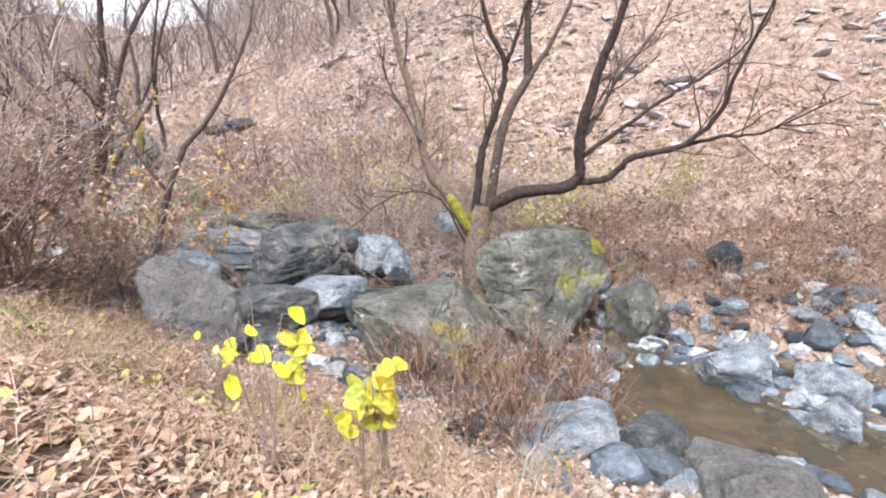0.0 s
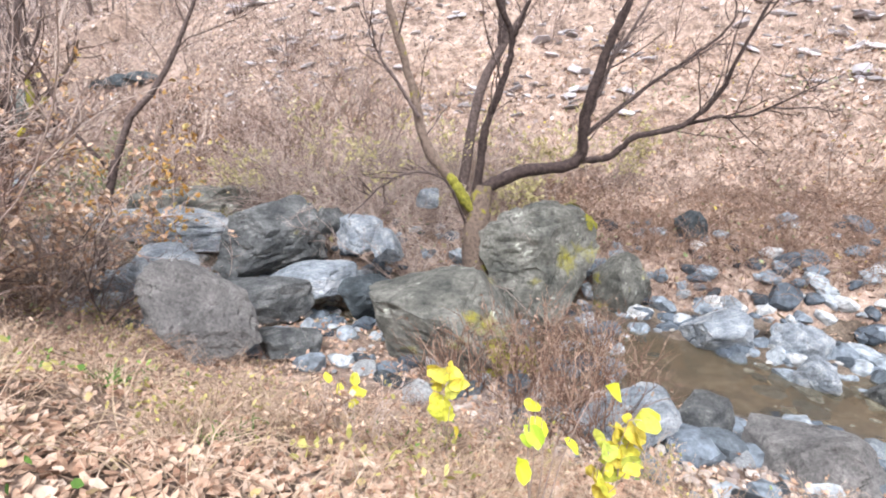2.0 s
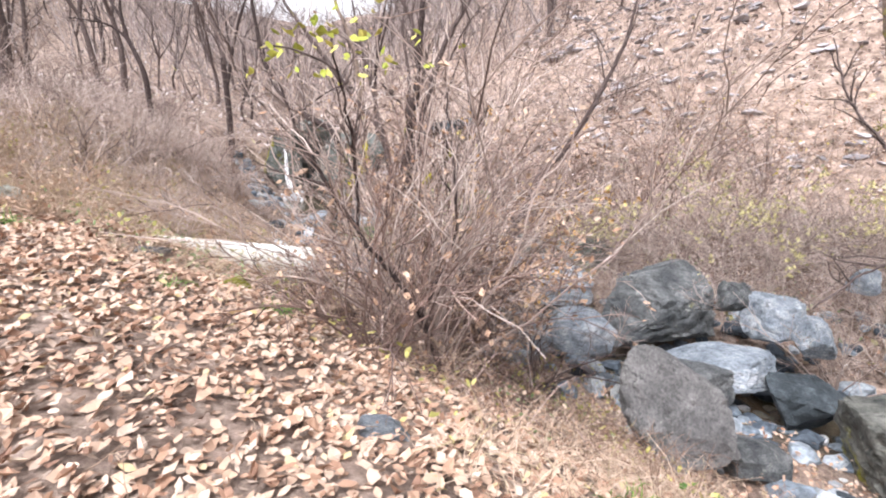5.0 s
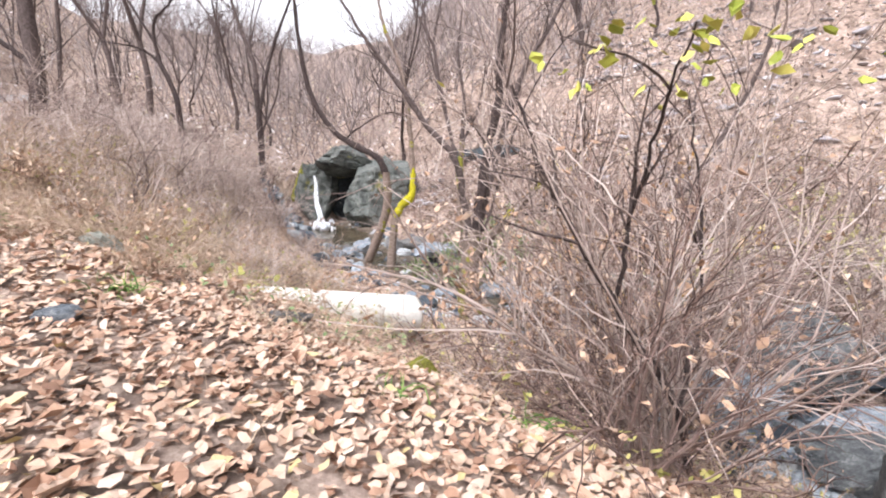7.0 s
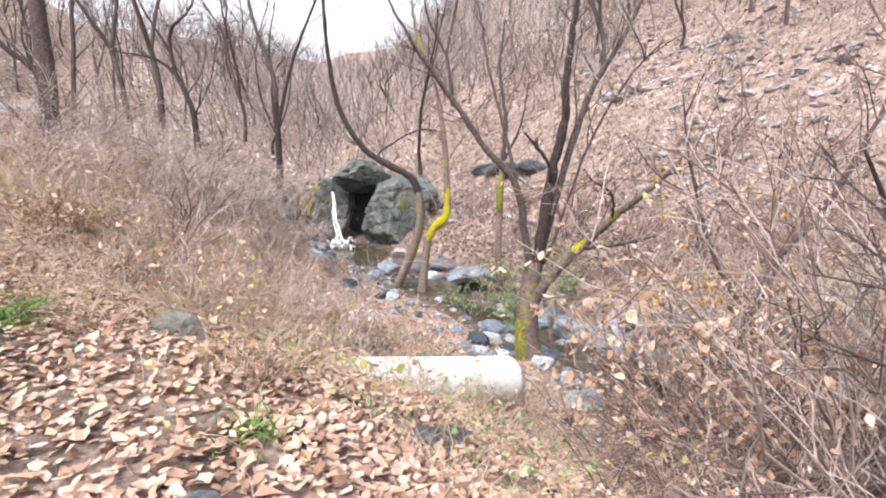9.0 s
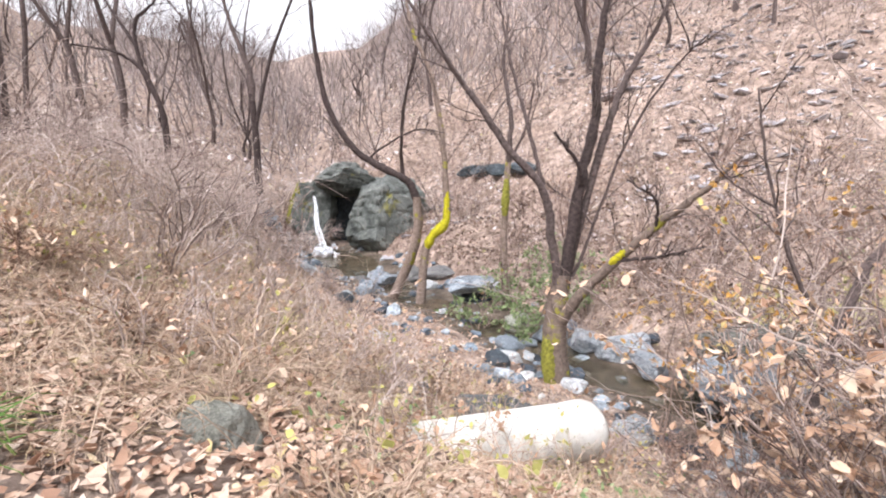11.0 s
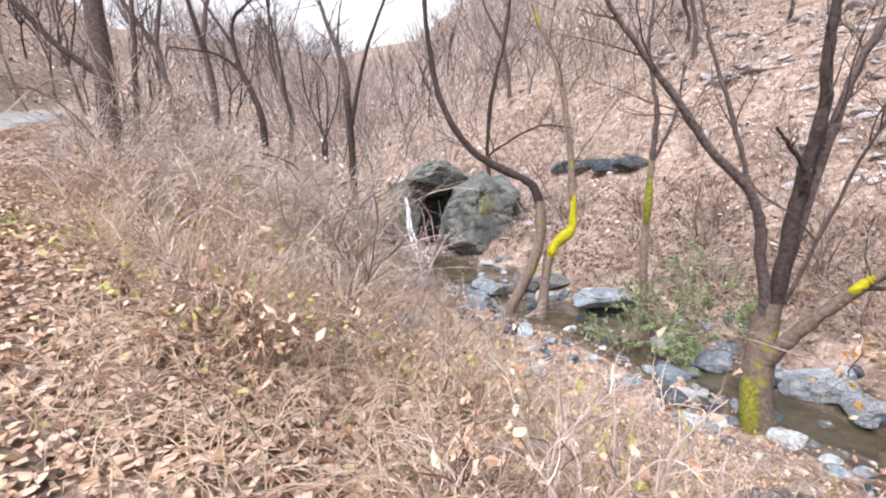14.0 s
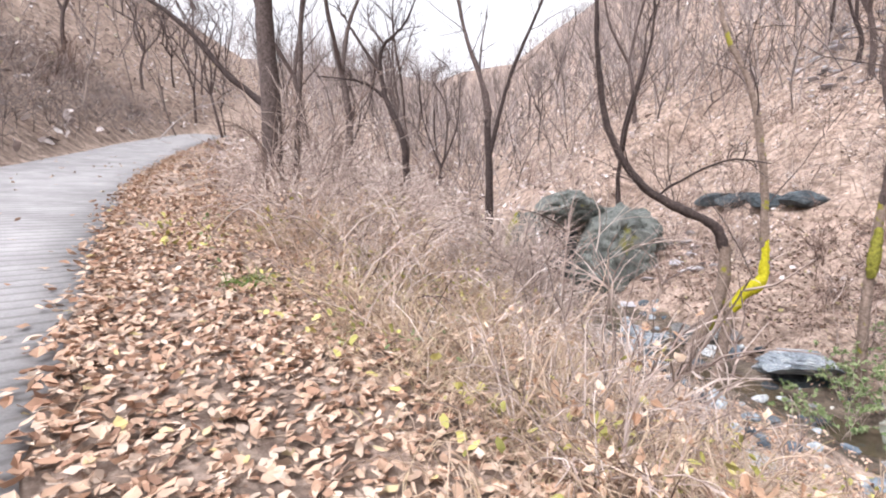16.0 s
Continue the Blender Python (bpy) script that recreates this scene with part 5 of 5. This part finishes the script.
u, v = patch(34000, -3, 24, -0.3, 2.2, lambda u, v: smooth(-0.2, 0.25, v - road_edge(u)))
litter("leaf_litter", u, v, 0.05, 0.115, 0.05, 0.36, None, True)
u, v = patch(32000, -4, 27, 2.0, 4.6)
litter("leaf_litter", u, v, 0.045, 0.11, 0.06, 0.4, None, True)
u, v = patch(28000, -5, 27, 4.0, 13, lambda u, v: 1 - smooth(-1.3, 0.2, v - creek_v(u) + creek_w(u)))
litter("leaf_litter", u, v, 0.045, 0.13, 0.06, 0.5, None, True)
u, v = patch(16000, -8, 26, 5, 17, lambda u, v: smooth(-0.3, 0.3, v - bank_foot(u)) * smooth(0.5, 1.0, np.abs(v - creek_v(u)) / creek_w(u)))
litter("leaf_litter", u, v, 0.05, 0.13, 0.2, 0.6, None, True)
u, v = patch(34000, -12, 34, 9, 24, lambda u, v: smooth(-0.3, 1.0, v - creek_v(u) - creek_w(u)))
# Darker brown leaves near the foot of the far slope.
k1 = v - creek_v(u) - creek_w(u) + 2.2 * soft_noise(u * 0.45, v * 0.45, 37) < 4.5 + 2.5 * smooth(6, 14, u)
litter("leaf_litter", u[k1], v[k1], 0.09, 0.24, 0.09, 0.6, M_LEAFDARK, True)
litter("leaf_litter", u[~k1], v[~k1], 0.07, 0.18, 0.08, 0.6, None, True)
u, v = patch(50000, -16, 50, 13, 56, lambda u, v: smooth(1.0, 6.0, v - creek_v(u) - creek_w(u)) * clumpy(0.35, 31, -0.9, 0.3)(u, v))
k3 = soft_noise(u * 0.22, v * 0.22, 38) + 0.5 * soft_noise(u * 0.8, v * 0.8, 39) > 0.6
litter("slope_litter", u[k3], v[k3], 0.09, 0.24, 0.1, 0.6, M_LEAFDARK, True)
u, v = u[~k3], v[~k3]
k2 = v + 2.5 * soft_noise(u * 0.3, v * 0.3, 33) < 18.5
litter("slope_litter", u[k2], v[k2], 0.09, 0.24, 0.1, 0.6, M_LEAF, True)
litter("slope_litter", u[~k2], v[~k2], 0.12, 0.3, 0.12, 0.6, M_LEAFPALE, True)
u, v = patch(9000, 25, 50, 2, 12, lambda u, v: smooth(-0.3, 0.4, v - road_edge(u)) * (1 - smooth(2.5, 4.5, v - road_edge(u))))
litter("leaf_litter", u, v, 0.09, 0.17, 0.05)
u, v = patch(2600, 8, 45, -3.4, 6, lambda u, v: np.where((v < road_edge(u)) & (v > road_edge(u) - 3.3), 0.12 + 0.8 * np.exp((v - road_edge(u)) * 3.0), 0))
u2 = rng.uniform(6, 42, 3600)
u = np.concatenate([u, u2])
v = np.concatenate([v, road_edge(u2) + rng.normal(0.02, 0.13, 3600)])
x, y = XY(u, v)
p = np.stack([x, y, road_z(u) + 0.05 + rng.uniform(0, 0.015, len(u))], -1)
tagged(new("road_leaves", np_mesh("road_leaves", *leaves(p, rng.uniform(0.06, 0.12, len(u)), 0.2), M_LEAF)), "scattered brown leaves on the concrete lane", "leaf litter", kind="stuff")

for x0, y0, n0 in [(-12.5, 7.4, 520), (-12.9, 8.3, 420), (-13.2, 6.9, 260), (-17.3, 8.3, 420), (-16.2, 7.4, 380)]:
    a0, r0 = rng.uniform(0, 6.28, n0), 0.65 * np.sqrt(rng.uniform(0, 1, n0))
    u, v = UV(x0 + r0 * np.cos(a0), y0 + r0 * np.sin(a0))
    stalks("straw_tussock", "tussock of golden straw grass on the bank", u, v, 0.5, M_STRAW, 0.9, 0, 0.004, 2.4)
u, v = patch(3000, -3, 24, 0.2, 5.0, lambda u, v: smooth(0.0, 0.4, v - road_edge(u)))
stalks("litter_twigs", "fine dry twigs lying in the leaf litter", u, v, 0.34, M_STRAW, 2.6, 1, 0.0032, 1.2, 4)
u, v = patch(2200, -4, 3, 0.8, 2.6)
stalks("dry_grass", "straw-coloured dry grass on the bank", u, v, 0.34, M_STRAW, 0.8, 0, 0.003, 2.0)
# broad crumpled leaves lying over the finer litter
u, v = patch(5000, 2.5, 24, 0.0, 5.2, lambda u, v: smooth(-0.2, 0.2, v - road_edge(u)) * (1 - 0.75 * smooth(2.0, 3.4, v - road_edge(u))))
near = u + rng.normal(0, 1.0, len(u)) < 12.5
litter("broad_leaf_litter", u[near], v[near], 0.06, 0.155, 0.05, 0.4)
litter("broad_leaf_litter", u[~near], v[~near], 0.05, 0.115, 0.05, 0.4)
u, v = patch(900, -4, 3, 1.5, 5.0)
litter("broad_leaf_litter", u, v, 0.07, 0.16, 0.07, 0.6)

# ---- clumps of dry weeds ----
CLUMPS = []
for h, spread, m, lf, n in [(0.62, 0.9, M_STRAW, M_TANLEAF, 70), (0.5, 1.1, M_STRAW, M_TANLEAF, 60), (0.75, 0.8, M_PALETWIG, M_TANLEAF, 60), (0.6, 0.9, M_STRAW, M_WEED, 70), (0.55, 1.0, M_BROWNSTALK, M_TANLEAF, 90)]:
    CLUMPS.append(shrub("weed_clump", "clump of dry tan weeds with withered leaves on the bank", (0, 0, 0), h, spread, 13, m, 7, 3, 0.0065, lf, n, 0.06, 3, True, 1.1, "bank weed clumps"))
cu, cv = patch(520, 12.6, 25.5, 1.5, 9.5, lambda u, v: smooth(1.3, 2.0, v - road_edge(u)) * (1 - smooth(-1.8, -0.4, v - bank_foot(u))) * clumpy(0.8, 71, -0.7, 0.0)(u, v))
px, py = XY(cu, cv)
clear = np.hypot(px + 11.6, py - 7.2) > 1.25
cu, cv = cu[clear][:215], cv[clear][:215]
eu, ev = patch(90, -3.5, 6.5, 2.0, 5.2, clumpy(0.9, 72, -0.5, 0.1))
fu, fv = patch(70, 7.0, 13, 3.2, 6.5, clumpy(0.9, 73, -0.4, 0.1))
cu, cv = np.concatenate([cu, eu[:60], fu[:34]]), np.concatenate([cv, ev[:60], fv[:34]])
for i in range(len(cu)):
    m = pose(*at_uv(cu[i], cv[i], 0.02), 0, 0, rng.uniform(0, 360)) @ Matrix.Scale(rng.uniform(0.7, 1.2) * (0.7 if cu[i] < 8 else 1.0), 4)
    if i < 5:
        CLUMPS[i].matrix_world = m
    else:
        c = copy_thing(CLUMPS[i % 5], m)
        c.scale = m.to_scale()

# ---- green tufts ----
for x, y, n, s in [(-13.03, 5.18, 90, 0.36), (-10.93, 4.9, 45, 0.24), (-10.26, 6.6, 26, 0.2), (-4.93, 4.2, 40, 0.2), (-4.45, 3.6, 60, 0.18), (-19.45, 8.67, 60, 0.3), (-14.1, 9.9, 30, 0.22), (-3.9, 4.4, 40, 0.2), (-2.9, 3.6, 40, 0.2), (-7.9, 5.0, 40, 0.22), (-8.6, 4.6, 30, 0.18)]:
    b = np.zeros((n, 3)) + rng.normal(0, 0.09, (n, 3)) * [1, 1, 0]
    S = arcs(b, rng.normal(0, 0.6, (n, 3)) * [1, 1, 0] + [0, 0, 1], s * rng.uniform(0.6, 1.2, n), 5, 2.2, 0.08)
    ob = tagged(new("grass_tuft", np_mesh("grass_tuft", *tubes(S, taper(S, 0.006, 0.0015), 3), M_GREEN)), "tuft of green grass among fallen leaves", "grass", kind="stuff")
    ob.location = at_xy(x, y, -0.01)

# ---- creek stones ----
def dry(u, v):
    """0 in the two pools, 1 elsewhere."""
    a = ((u + 0.7) / 1.35) ** 2 + ((v - 8.7) / 1.5) ** 2
    b = ((u - 27.6) / 2.2) ** 2 + ((v - 18.2) / 1.7) ** 2
    return np.where((a < 1) | (b < 1), 0.03, 1.0)


STONES = [rock_mesh("stone", 200 + i, M_STONE, 2, 7) for i in range(12)]
for me in STONES:
    me.polygons.foreach_set("use_smooth", np.full(len(me.polygons), False))
u, v = patch(4000, -9, 30, 4, 21, lambda u, v: smooth(-0.6, 0.2, v - bank_foot(u)) * (1 - smooth(-0.1, 0.6, v - creek_v(u) - creek_w(u))) * (0.3 + 0.7 * smooth(5, -1, u)) * dry(u, v))
n_single = 300
size = np.clip(rng.lognormal(-1.85, 0.5, len(u)), 0.08, 0.38)
for i in range(min(n_single, len(u))):
    ob = tagged(new("stone", STONES[i % 12]), "loose grey-blue creek stone", "stone", "creek stones")
    s = float(size[i])
    x, y, z = at_uv(u[i], v[i])
    ob.matrix_world = pose(x, y, z + 0.18 * s, rng.uniform(-20, 20), rng.uniform(-20, 20), rng.uniform(0, 360)) @ Matrix.Diagonal((s * 1.2, s, s * 0.7, 1))


def gravel(name, u, v, s0, s1):
    bm = bmesh.new()
    bmesh.ops.create_icosphere(bm, subdivisions=1, radius=1)
    V0 = np.array([q.co[:] for q in bm.verts])
    F0 = np.array([[q.index for q in f.verts] for f in bm.faces])
    bm.free()
    n = len(u)
    s = rng.uniform(s0, s1, n)
    sh = V0[None] * rng.uniform(0.6, 1.25, (n, 1, 3)) * (1 + rng.normal(0, 0.16, (n, len(V0), 1))) * s[:, None, None] * [1, 1, 0.65]
    V = sh + on_ground(u, v, 0.02)[:, None]
    F = F0[None] + (np.arange(n) * len(V0))[:, None, None]
    m = M_GRAVEL
    tagged(new(name, np_mesh(name, V.reshape(-1, 3), F.reshape(-1, 3), m)), "grey and pale creek pebbles", "gravel", kind="stuff")


M_GRAVEL = island_mat("creek_pebble", [(0.0, (0.15, 0.17, 0.19)), (0.4, (0.32, 0.34, 0.36)), (0.75, (0.46, 0.46, 0.44)), (1.0, (0.64, 0.60, 0.54))], 0.7)
gravel("gravel", u[300:1600], v[300:1600], 0.04, 0.12)
u3, v3 = patch(1900, -4.5, 3.2, 4.3, 7.4, lambda u, v: smooth(-0.5, 0.3, v - bank_foot(u)) * dry(u, v))
M_GRAVEL = island_mat("pale_pebble", [(0.0, (0.20, 0.16, 0.145)), (0.5, (0.42, 0.35, 0.31)), (1.0, (0.66, 0.58, 0.52))], 0.75)
gravel("gravel", u3, v3, 0.025, 0.075)


def rubble(name, label, u, v, s0, s1, mat=None, flat=0.75):
    shapes = [(np.array([q.co[:] for q in me.vertices]), np.array([p.vertices[:] for p in me.polygons])) for me in STONES[:6]]
    sets = []
    for a, b in zip(u, v):
        V0, F0 = shapes[rng.integers(6)]
        m = pose(0, 0, 0, rng.uniform(-25, 25), rng.uniform(-25, 25), rng.uniform(0, 360)).to_3x3()
        s = s0 + (s1 - s0) * rng.beta(1.0, 3.2)
        sets.append(((V0 * [s * 1.25, s, s * flat]) @ np.array(m).T + np.array(at_uv(a, b, 0.15 * s)), F0))
    tagged(new(name, np_mesh(name, *join(*sets), mat or M_RUBBLE)), label, "rubble", kind="stuff")


M_SCREE = island_mat("pale_scree", [(0.0, (0.22, 0.205, 0.21)), (0.4, (0.38, 0.36, 0.375)), (0.75, (0.48, 0.46, 0.48)), (1.0, (0.62, 0.60, 0.62))], 0.8)
M_RUBBLE = island_mat("creek_rubble", [(0.0, (0.03, 0.036, 0.044)), (0.3, (0.11, 0.135, 0.165)), (0.6, (0.22, 0.26, 0.30)), (0.85, (0.38, 0.42, 0.45)), (1.0, (0.58, 0.58, 0.57))], 0.7, noise_scale=9, deep=0.4, bumped=0.9)
u, v = patch(1000, -8, 0.8, 5.0, 12.5, lambda u, v: smooth(-0.4, 0.4, v - bank_foot(u)) * (1 - smooth(0.2, 1.4, v - creek_v(u) - creek_w(u))) * (0.25 + 0.75 * (1 - np.exp(-((v - creek_v(u) + 0.6) / 1.0) ** 2))) * dry(u, v))
rubble("creek_rubble", "piled blue-grey creek rubble", u, v, 0.06, 0.45)
u, v = patch(230, 0.5, 8.5, 8.2, 12.4, clumpy(0.9, 62, -0.5, 0.2))
rubble("creek_rubble", "broken grey rock between the big boulders", u, v, 0.1, 0.42, None, 0.6)
u, v = patch(70, -8, 0.5, 11.4, 14.2)
rubble("bank_rubble", "dark broken rock at the foot of the far slope", u, v, 0.1, 0.4)
u, v = patch(280, 2.5, 12, 6.3, 13, lambda u, v: smooth(-0.2, 0.6, v - bank_foot(u)))
rubble("creek_rubble", "broken grey rocks along the creek", u, v, 0.1, 0.45)
u, v = patch(190, 12, 27, 9.5, 19, lambda u, v: smooth(0.3, 1.2, v - bank_foot(u)) * (1 - smooth(0.3, 1.2, v - creek_v(u) - creek_w(u))) * dry(u, v))
rubble("creek_rubble", "broken grey rocks along the creek", u, v, 0.1, 0.42)
u, v = patch(50, 27.5, 29.5, 15.2, 17.2)
rubble("creek_rubble", "heap of grey stones below the waterfall", u, v, 0.12, 0.3)
for i in range(46):
    a, q = rng.uniform(0, 6.28), math.sqrt(rng.uniform())
    x, y, w = -24.0 + 1.35 * q * math.cos(a), 26.2 + 0.8 * q * math.sin(a), float(rng.uniform(0.16, 0.3))
    ob = tagged(new("stone", STONES[i % 12]), "dark grey stone heaped beside the waterfall", "stone", "stone heap")
    ob.matrix_world = pose(x, y, float(ground_at(x, y)) - 0.02 + 0.42 * (1 - q ** 1.6), rng.uniform(-30, 30), rng.uniform(-30, 30), rng.uniform(0, 360)) @ Matrix.Diagonal((w * 1.3, w, w * 0.7, 1))
u, v = patch(1900, -14, 27, 19, 44, clumpy(0.22, 61, -0.35, 0.3))
rubble("slope_rubble", "grey scree on the far slope", u, v, 0.12, 0.55, M_SCREE, 0.32)

# ---- background trees and shrubs ----
def far_tree(seed, h, mat):
    global rng
    keep, rng = rng, np.random.default_rng(seed)
    n = int(rng.integers(2, 5))
    fork = rng.uniform(0.12, 0.4) * h
    trunk = [(0, 0, -0.4), (rng.normal(0, 0.1), rng.normal(0, 0.1), fork * 0.5), (rng.normal(0, 0.2), rng.normal(0, 0.2), fork)]
    limbs = [("trunk", trunk, 0.014 * h, 0.010 * h, mat)]
    for i in range(n):
        a = rng.uniform(0, 6.28)
        o = rng.uniform(0.12, 0.42) * h
        e = np.array(trunk[-1])
        pts = [tuple(e - [0, 0, 0.1])]
        for f in (0.3, 0.6, 0.85, 1.0):
            pts.append(tuple(e + [math.cos(a) * o * f ** 1.2 + rng.normal(0, 0.4), math.sin(a) * o * f ** 1.2 + rng.normal(0, 0.4), (h - fork) * f]))
        limbs.append(("limb", pts, 0.009 * h, 0.0018 * h, mat))
    t = tree("bare_tree", "slim bare tree on the wooded slope", limbs, 11, 3, 0.4, 0.0015 * h, 0.2, group="bare woodland trees", rings=3, sides=6)
    rng = keep
    return t


FAR = [far_tree(300 + i, h, m) for i, (h, m) in enumerate([(8, GB), (10, DK), (9, GB), (12, GB), (7, DK), (11, GB)])]
spots = []
tries = 0
woods = np.random.default_rng(41)
while len(spots) < 88 and tries < 4000:
    tries += 1
    z = woods.uniform()
    if z < 0.45:
        u0, v0 = woods.uniform(31, 80), woods.uniform(14, 70)
    elif z < 0.68:
        u0, v0 = woods.uniform(-14, 26), woods.uniform(31, 54)
    elif z < 0.9:
        u0 = woods.uniform(30, 95)
        v0 = float(road_edge(u0)) + woods.uniform(-30, -4.5)
    else:
        u0 = woods.uniform(34, 80)
        v0 = float(road_edge(u0)) + woods.uniform(2, 12)
    if abs(v0 - float(creek_v(u0))) < 2.5 or any((u0 - a) ** 2 + (v0 - b) ** 2 < 3.5 for a, b in spots):
        continue
    spots.append((u0, v0))
for i, (u0, v0) in enumerate(spots):
    src = FAR[i % 6]
    m = pose(*at_uv(u0, v0), rng.uniform(-6, 6), rng.uniform(-6, 6), rng.uniform(0, 360)) @ Matrix.Scale(rng.uniform(0.75, 1.2), 4)
    if i < 6:
        src.matrix_world = m
    else:
        c = copy_thing(src, m)
        c.scale = (m.to_scale())
BUSH = []
for i in range(5):
    BUSH.append(shrub("slope_shrub", "fine-twigged bare shrub on the slope", (0, 0, 0), (1.6, 2.2, 2.8, 1.9, 2.4)[i], 0.8, 9, (M_TWIG, M_REDTWIG)[i in (1, 3)], 8, 2, 0.014, None, 0, 0.1, 2, False, 0.5, "slope shrubs"))
near_spots = [(6 + 1.05 * i, 13.8 + (i * 2.7) % 6.0) for i in range(14)] + [(7 + 1.5 * i, float(creek_v(7 + 1.5 * i)) + 5.0 + (i * 3.1) % 6.5) for i in range(16)]
k = 0
while k < 96:
    z = rng.uniform()
    if z < 0.22:
        u0, v0 = rng.uniform(18, 60), rng.uniform(17, 50)
    elif z < 0.42:
        u0, v0 = rng.uniform(16, 33), rng.uniform(3.5, 14)
    elif z < 0.62:
        u0, v0 = rng.uniform(-13, 22), rng.uniform(14, 42)
    elif z < 0.72:
        u0 = rng.uniform(27, 50)
        v0 = float(road_edge(u0)) + rng.uniform(3, 10)
    else:
        u0 = rng.uniform(24, 62)
        v0 = float(road_edge(u0)) + rng.uniform(-11, -4.3)
    if k < len(near_spots):
        u0, v0 = near_spots[k]
    elif -3.8 < v0 - float(creek_v(u0)) < 2.6:
        continue
    m = pose(*at_uv(u0, v0), 0, 0, rng.uniform(0, 360)) @ Matrix.Scale(rng.uniform(0.7, 1.25), 4)
    if k < 5:
        BUSH[k].matrix_world = m
    else:
        c = copy_thing(BUSH[k % 5], m)
        c.scale = m.to_scale()
    k += 1



# ---- far woods: thin stems on the distant slopes ----
def far_woods(n, u0, u1, v0, v1, h, r, keep):
    u, v = patch(n, u0, u1, v0, v1, keep)
    b = on_ground(u, v, -0.2)
    S = arcs(b, rng.normal(0, 0.3, b.shape) * [1, 1, 0] + [0, 0, 1], h * rng.uniform(0.55, 1.2, len(b)), 5, 0.0, 0.2)
    c = sprout(S, 4, 0.65, 0.6, 0.4, 3, 0.15, 0.3)
    sets = [tubes(S, taper(S, r, r * 0.3), 3), tubes(c, taper(c, r * 0.5, r * 0.2), 3)]
    tagged(new("far_woods", np_mesh("far_woods", *join(*sets), M_FARTWIG)), "distant bare grey-brown woodland", "woodland", kind="stuff")


far_woods(1900, 40, 190, -40, 190, 9, 0.06, lambda u, v: np.where((v > road_edge(u) - 2.8) & (v < road_edge(u) + 1.5), 0, 1.0) * smooth(42, 60, np.hypot(u, v)))
far_woods(800, 44, 100, 0, 60, 10, 0.05, lambda u, v: smooth(2, 6, v - road_edge(u)))
far_woods(900, -30, 45, 38, 85, 8, 0.05, None)
far_woods(1500, 22, 100, 32, 115, 7, 0.045, lambda u, v: smooth(12, 18, v - creek_v(u)))
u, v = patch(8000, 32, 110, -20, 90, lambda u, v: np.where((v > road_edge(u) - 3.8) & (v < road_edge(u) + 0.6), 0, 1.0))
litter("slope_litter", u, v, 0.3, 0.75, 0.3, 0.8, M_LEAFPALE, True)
u, v = patch(1900, 36, 100, -16, 60, lambda u, v: np.where((v > road_edge(u) - 4.2) & (v < road_edge(u) + 1.2), 0, 1.0))
stalks("slope_brush", "pale dry brush on the distant slope", u, v, 1.8, M_TWIG, 0.5, 2, 0.024, 0.8, 4)

dark_shrub = tree("dark_shrub", "dark-stemmed bare shrub rising from the creek bank", [
    ("trunk", [(-6.68, 6.3, -0.4), (-6.88, 6.05, 0.5), (-7.15, 5.9, 1.0)], 0.035, 0.026, DK),
    ("limb", [(-7.15, 5.9, 1.0), (-7.45, 5.7, 1.5), (-7.85, 5.6, 2.2), (-8.15, 5.6, 2.9)], 0.026, 0.008, DK),
    ("limb", [(-6.9, 6.0, 0.55), (-6.72, 6.6, 1.2), (-6.75, 6.7, 2.0), (-6.9, 6.8, 2.9)], 0.022, 0.007, DK),
    ("limb", [(-7.4, 5.72, 1.4), (-7.35, 5.6, 2.0), (-7.25, 5.25, 2.6), (-7.15, 4.85, 3.05)], 0.016, 0.005, DK),
], 6, 3, 0.5, 0.007, category="shrub")
tips = np.array([-7.2, 4.95, 2.95]) + rng.normal(0, 1, (60, 3)) * [0.34, 0.28, 0.14]
foliage = part("foliage", np_mesh("foliage", *leaves(tips, rng.uniform(0.05, 0.10, 60), 0.9, wide=1.5), M_WEEDBRIGHT), dark_shrub, "yellow-green leaves left on the top twigs")
foliage.matrix_parent_inverse = Matrix.Translation(dark_shrub.location).inverted()

# ---- low yellow-green weeds on the banks ----
def weeds(n, u0, u1, v0, v1, mat, seed, size=0.06):
    u, v = patch(n, u0, u1, v0, v1, clumpy(1.1, seed, 0.25, 0.5))
    p = on_ground(u, v) + np.stack([0 * u, 0 * u, rng.uniform(0.02, 0.28, len(u))], -1)
    tagged(new("bank_weeds", np_mesh("bank_weeds", *leaves(p, size * rng.uniform(0.6, 1.3, len(u)), 0.8, thin=True), mat)), "low yellowing green weeds among dead leaves", "weeds", kind="stuff")


weeds(5000, 7, 24, 1.8, 9, M_GREYGREEN, 41)
weeds(6500, 7, 24, 1.6, 9, M_WEED, 42, 0.075)
weeds(3200, -4, 7, 1.1, 5, M_GREEN, 43)
weeds(3000, -4, 7, 1.0, 5, M_WEED, 46, 0.07)
weeds(2500, -10, 12, 12, 22, M_GREYGREEN, 44, 0.12)
weeds(1500, -10, 12, 12, 24, M_YELLOW, 45, 0.10)
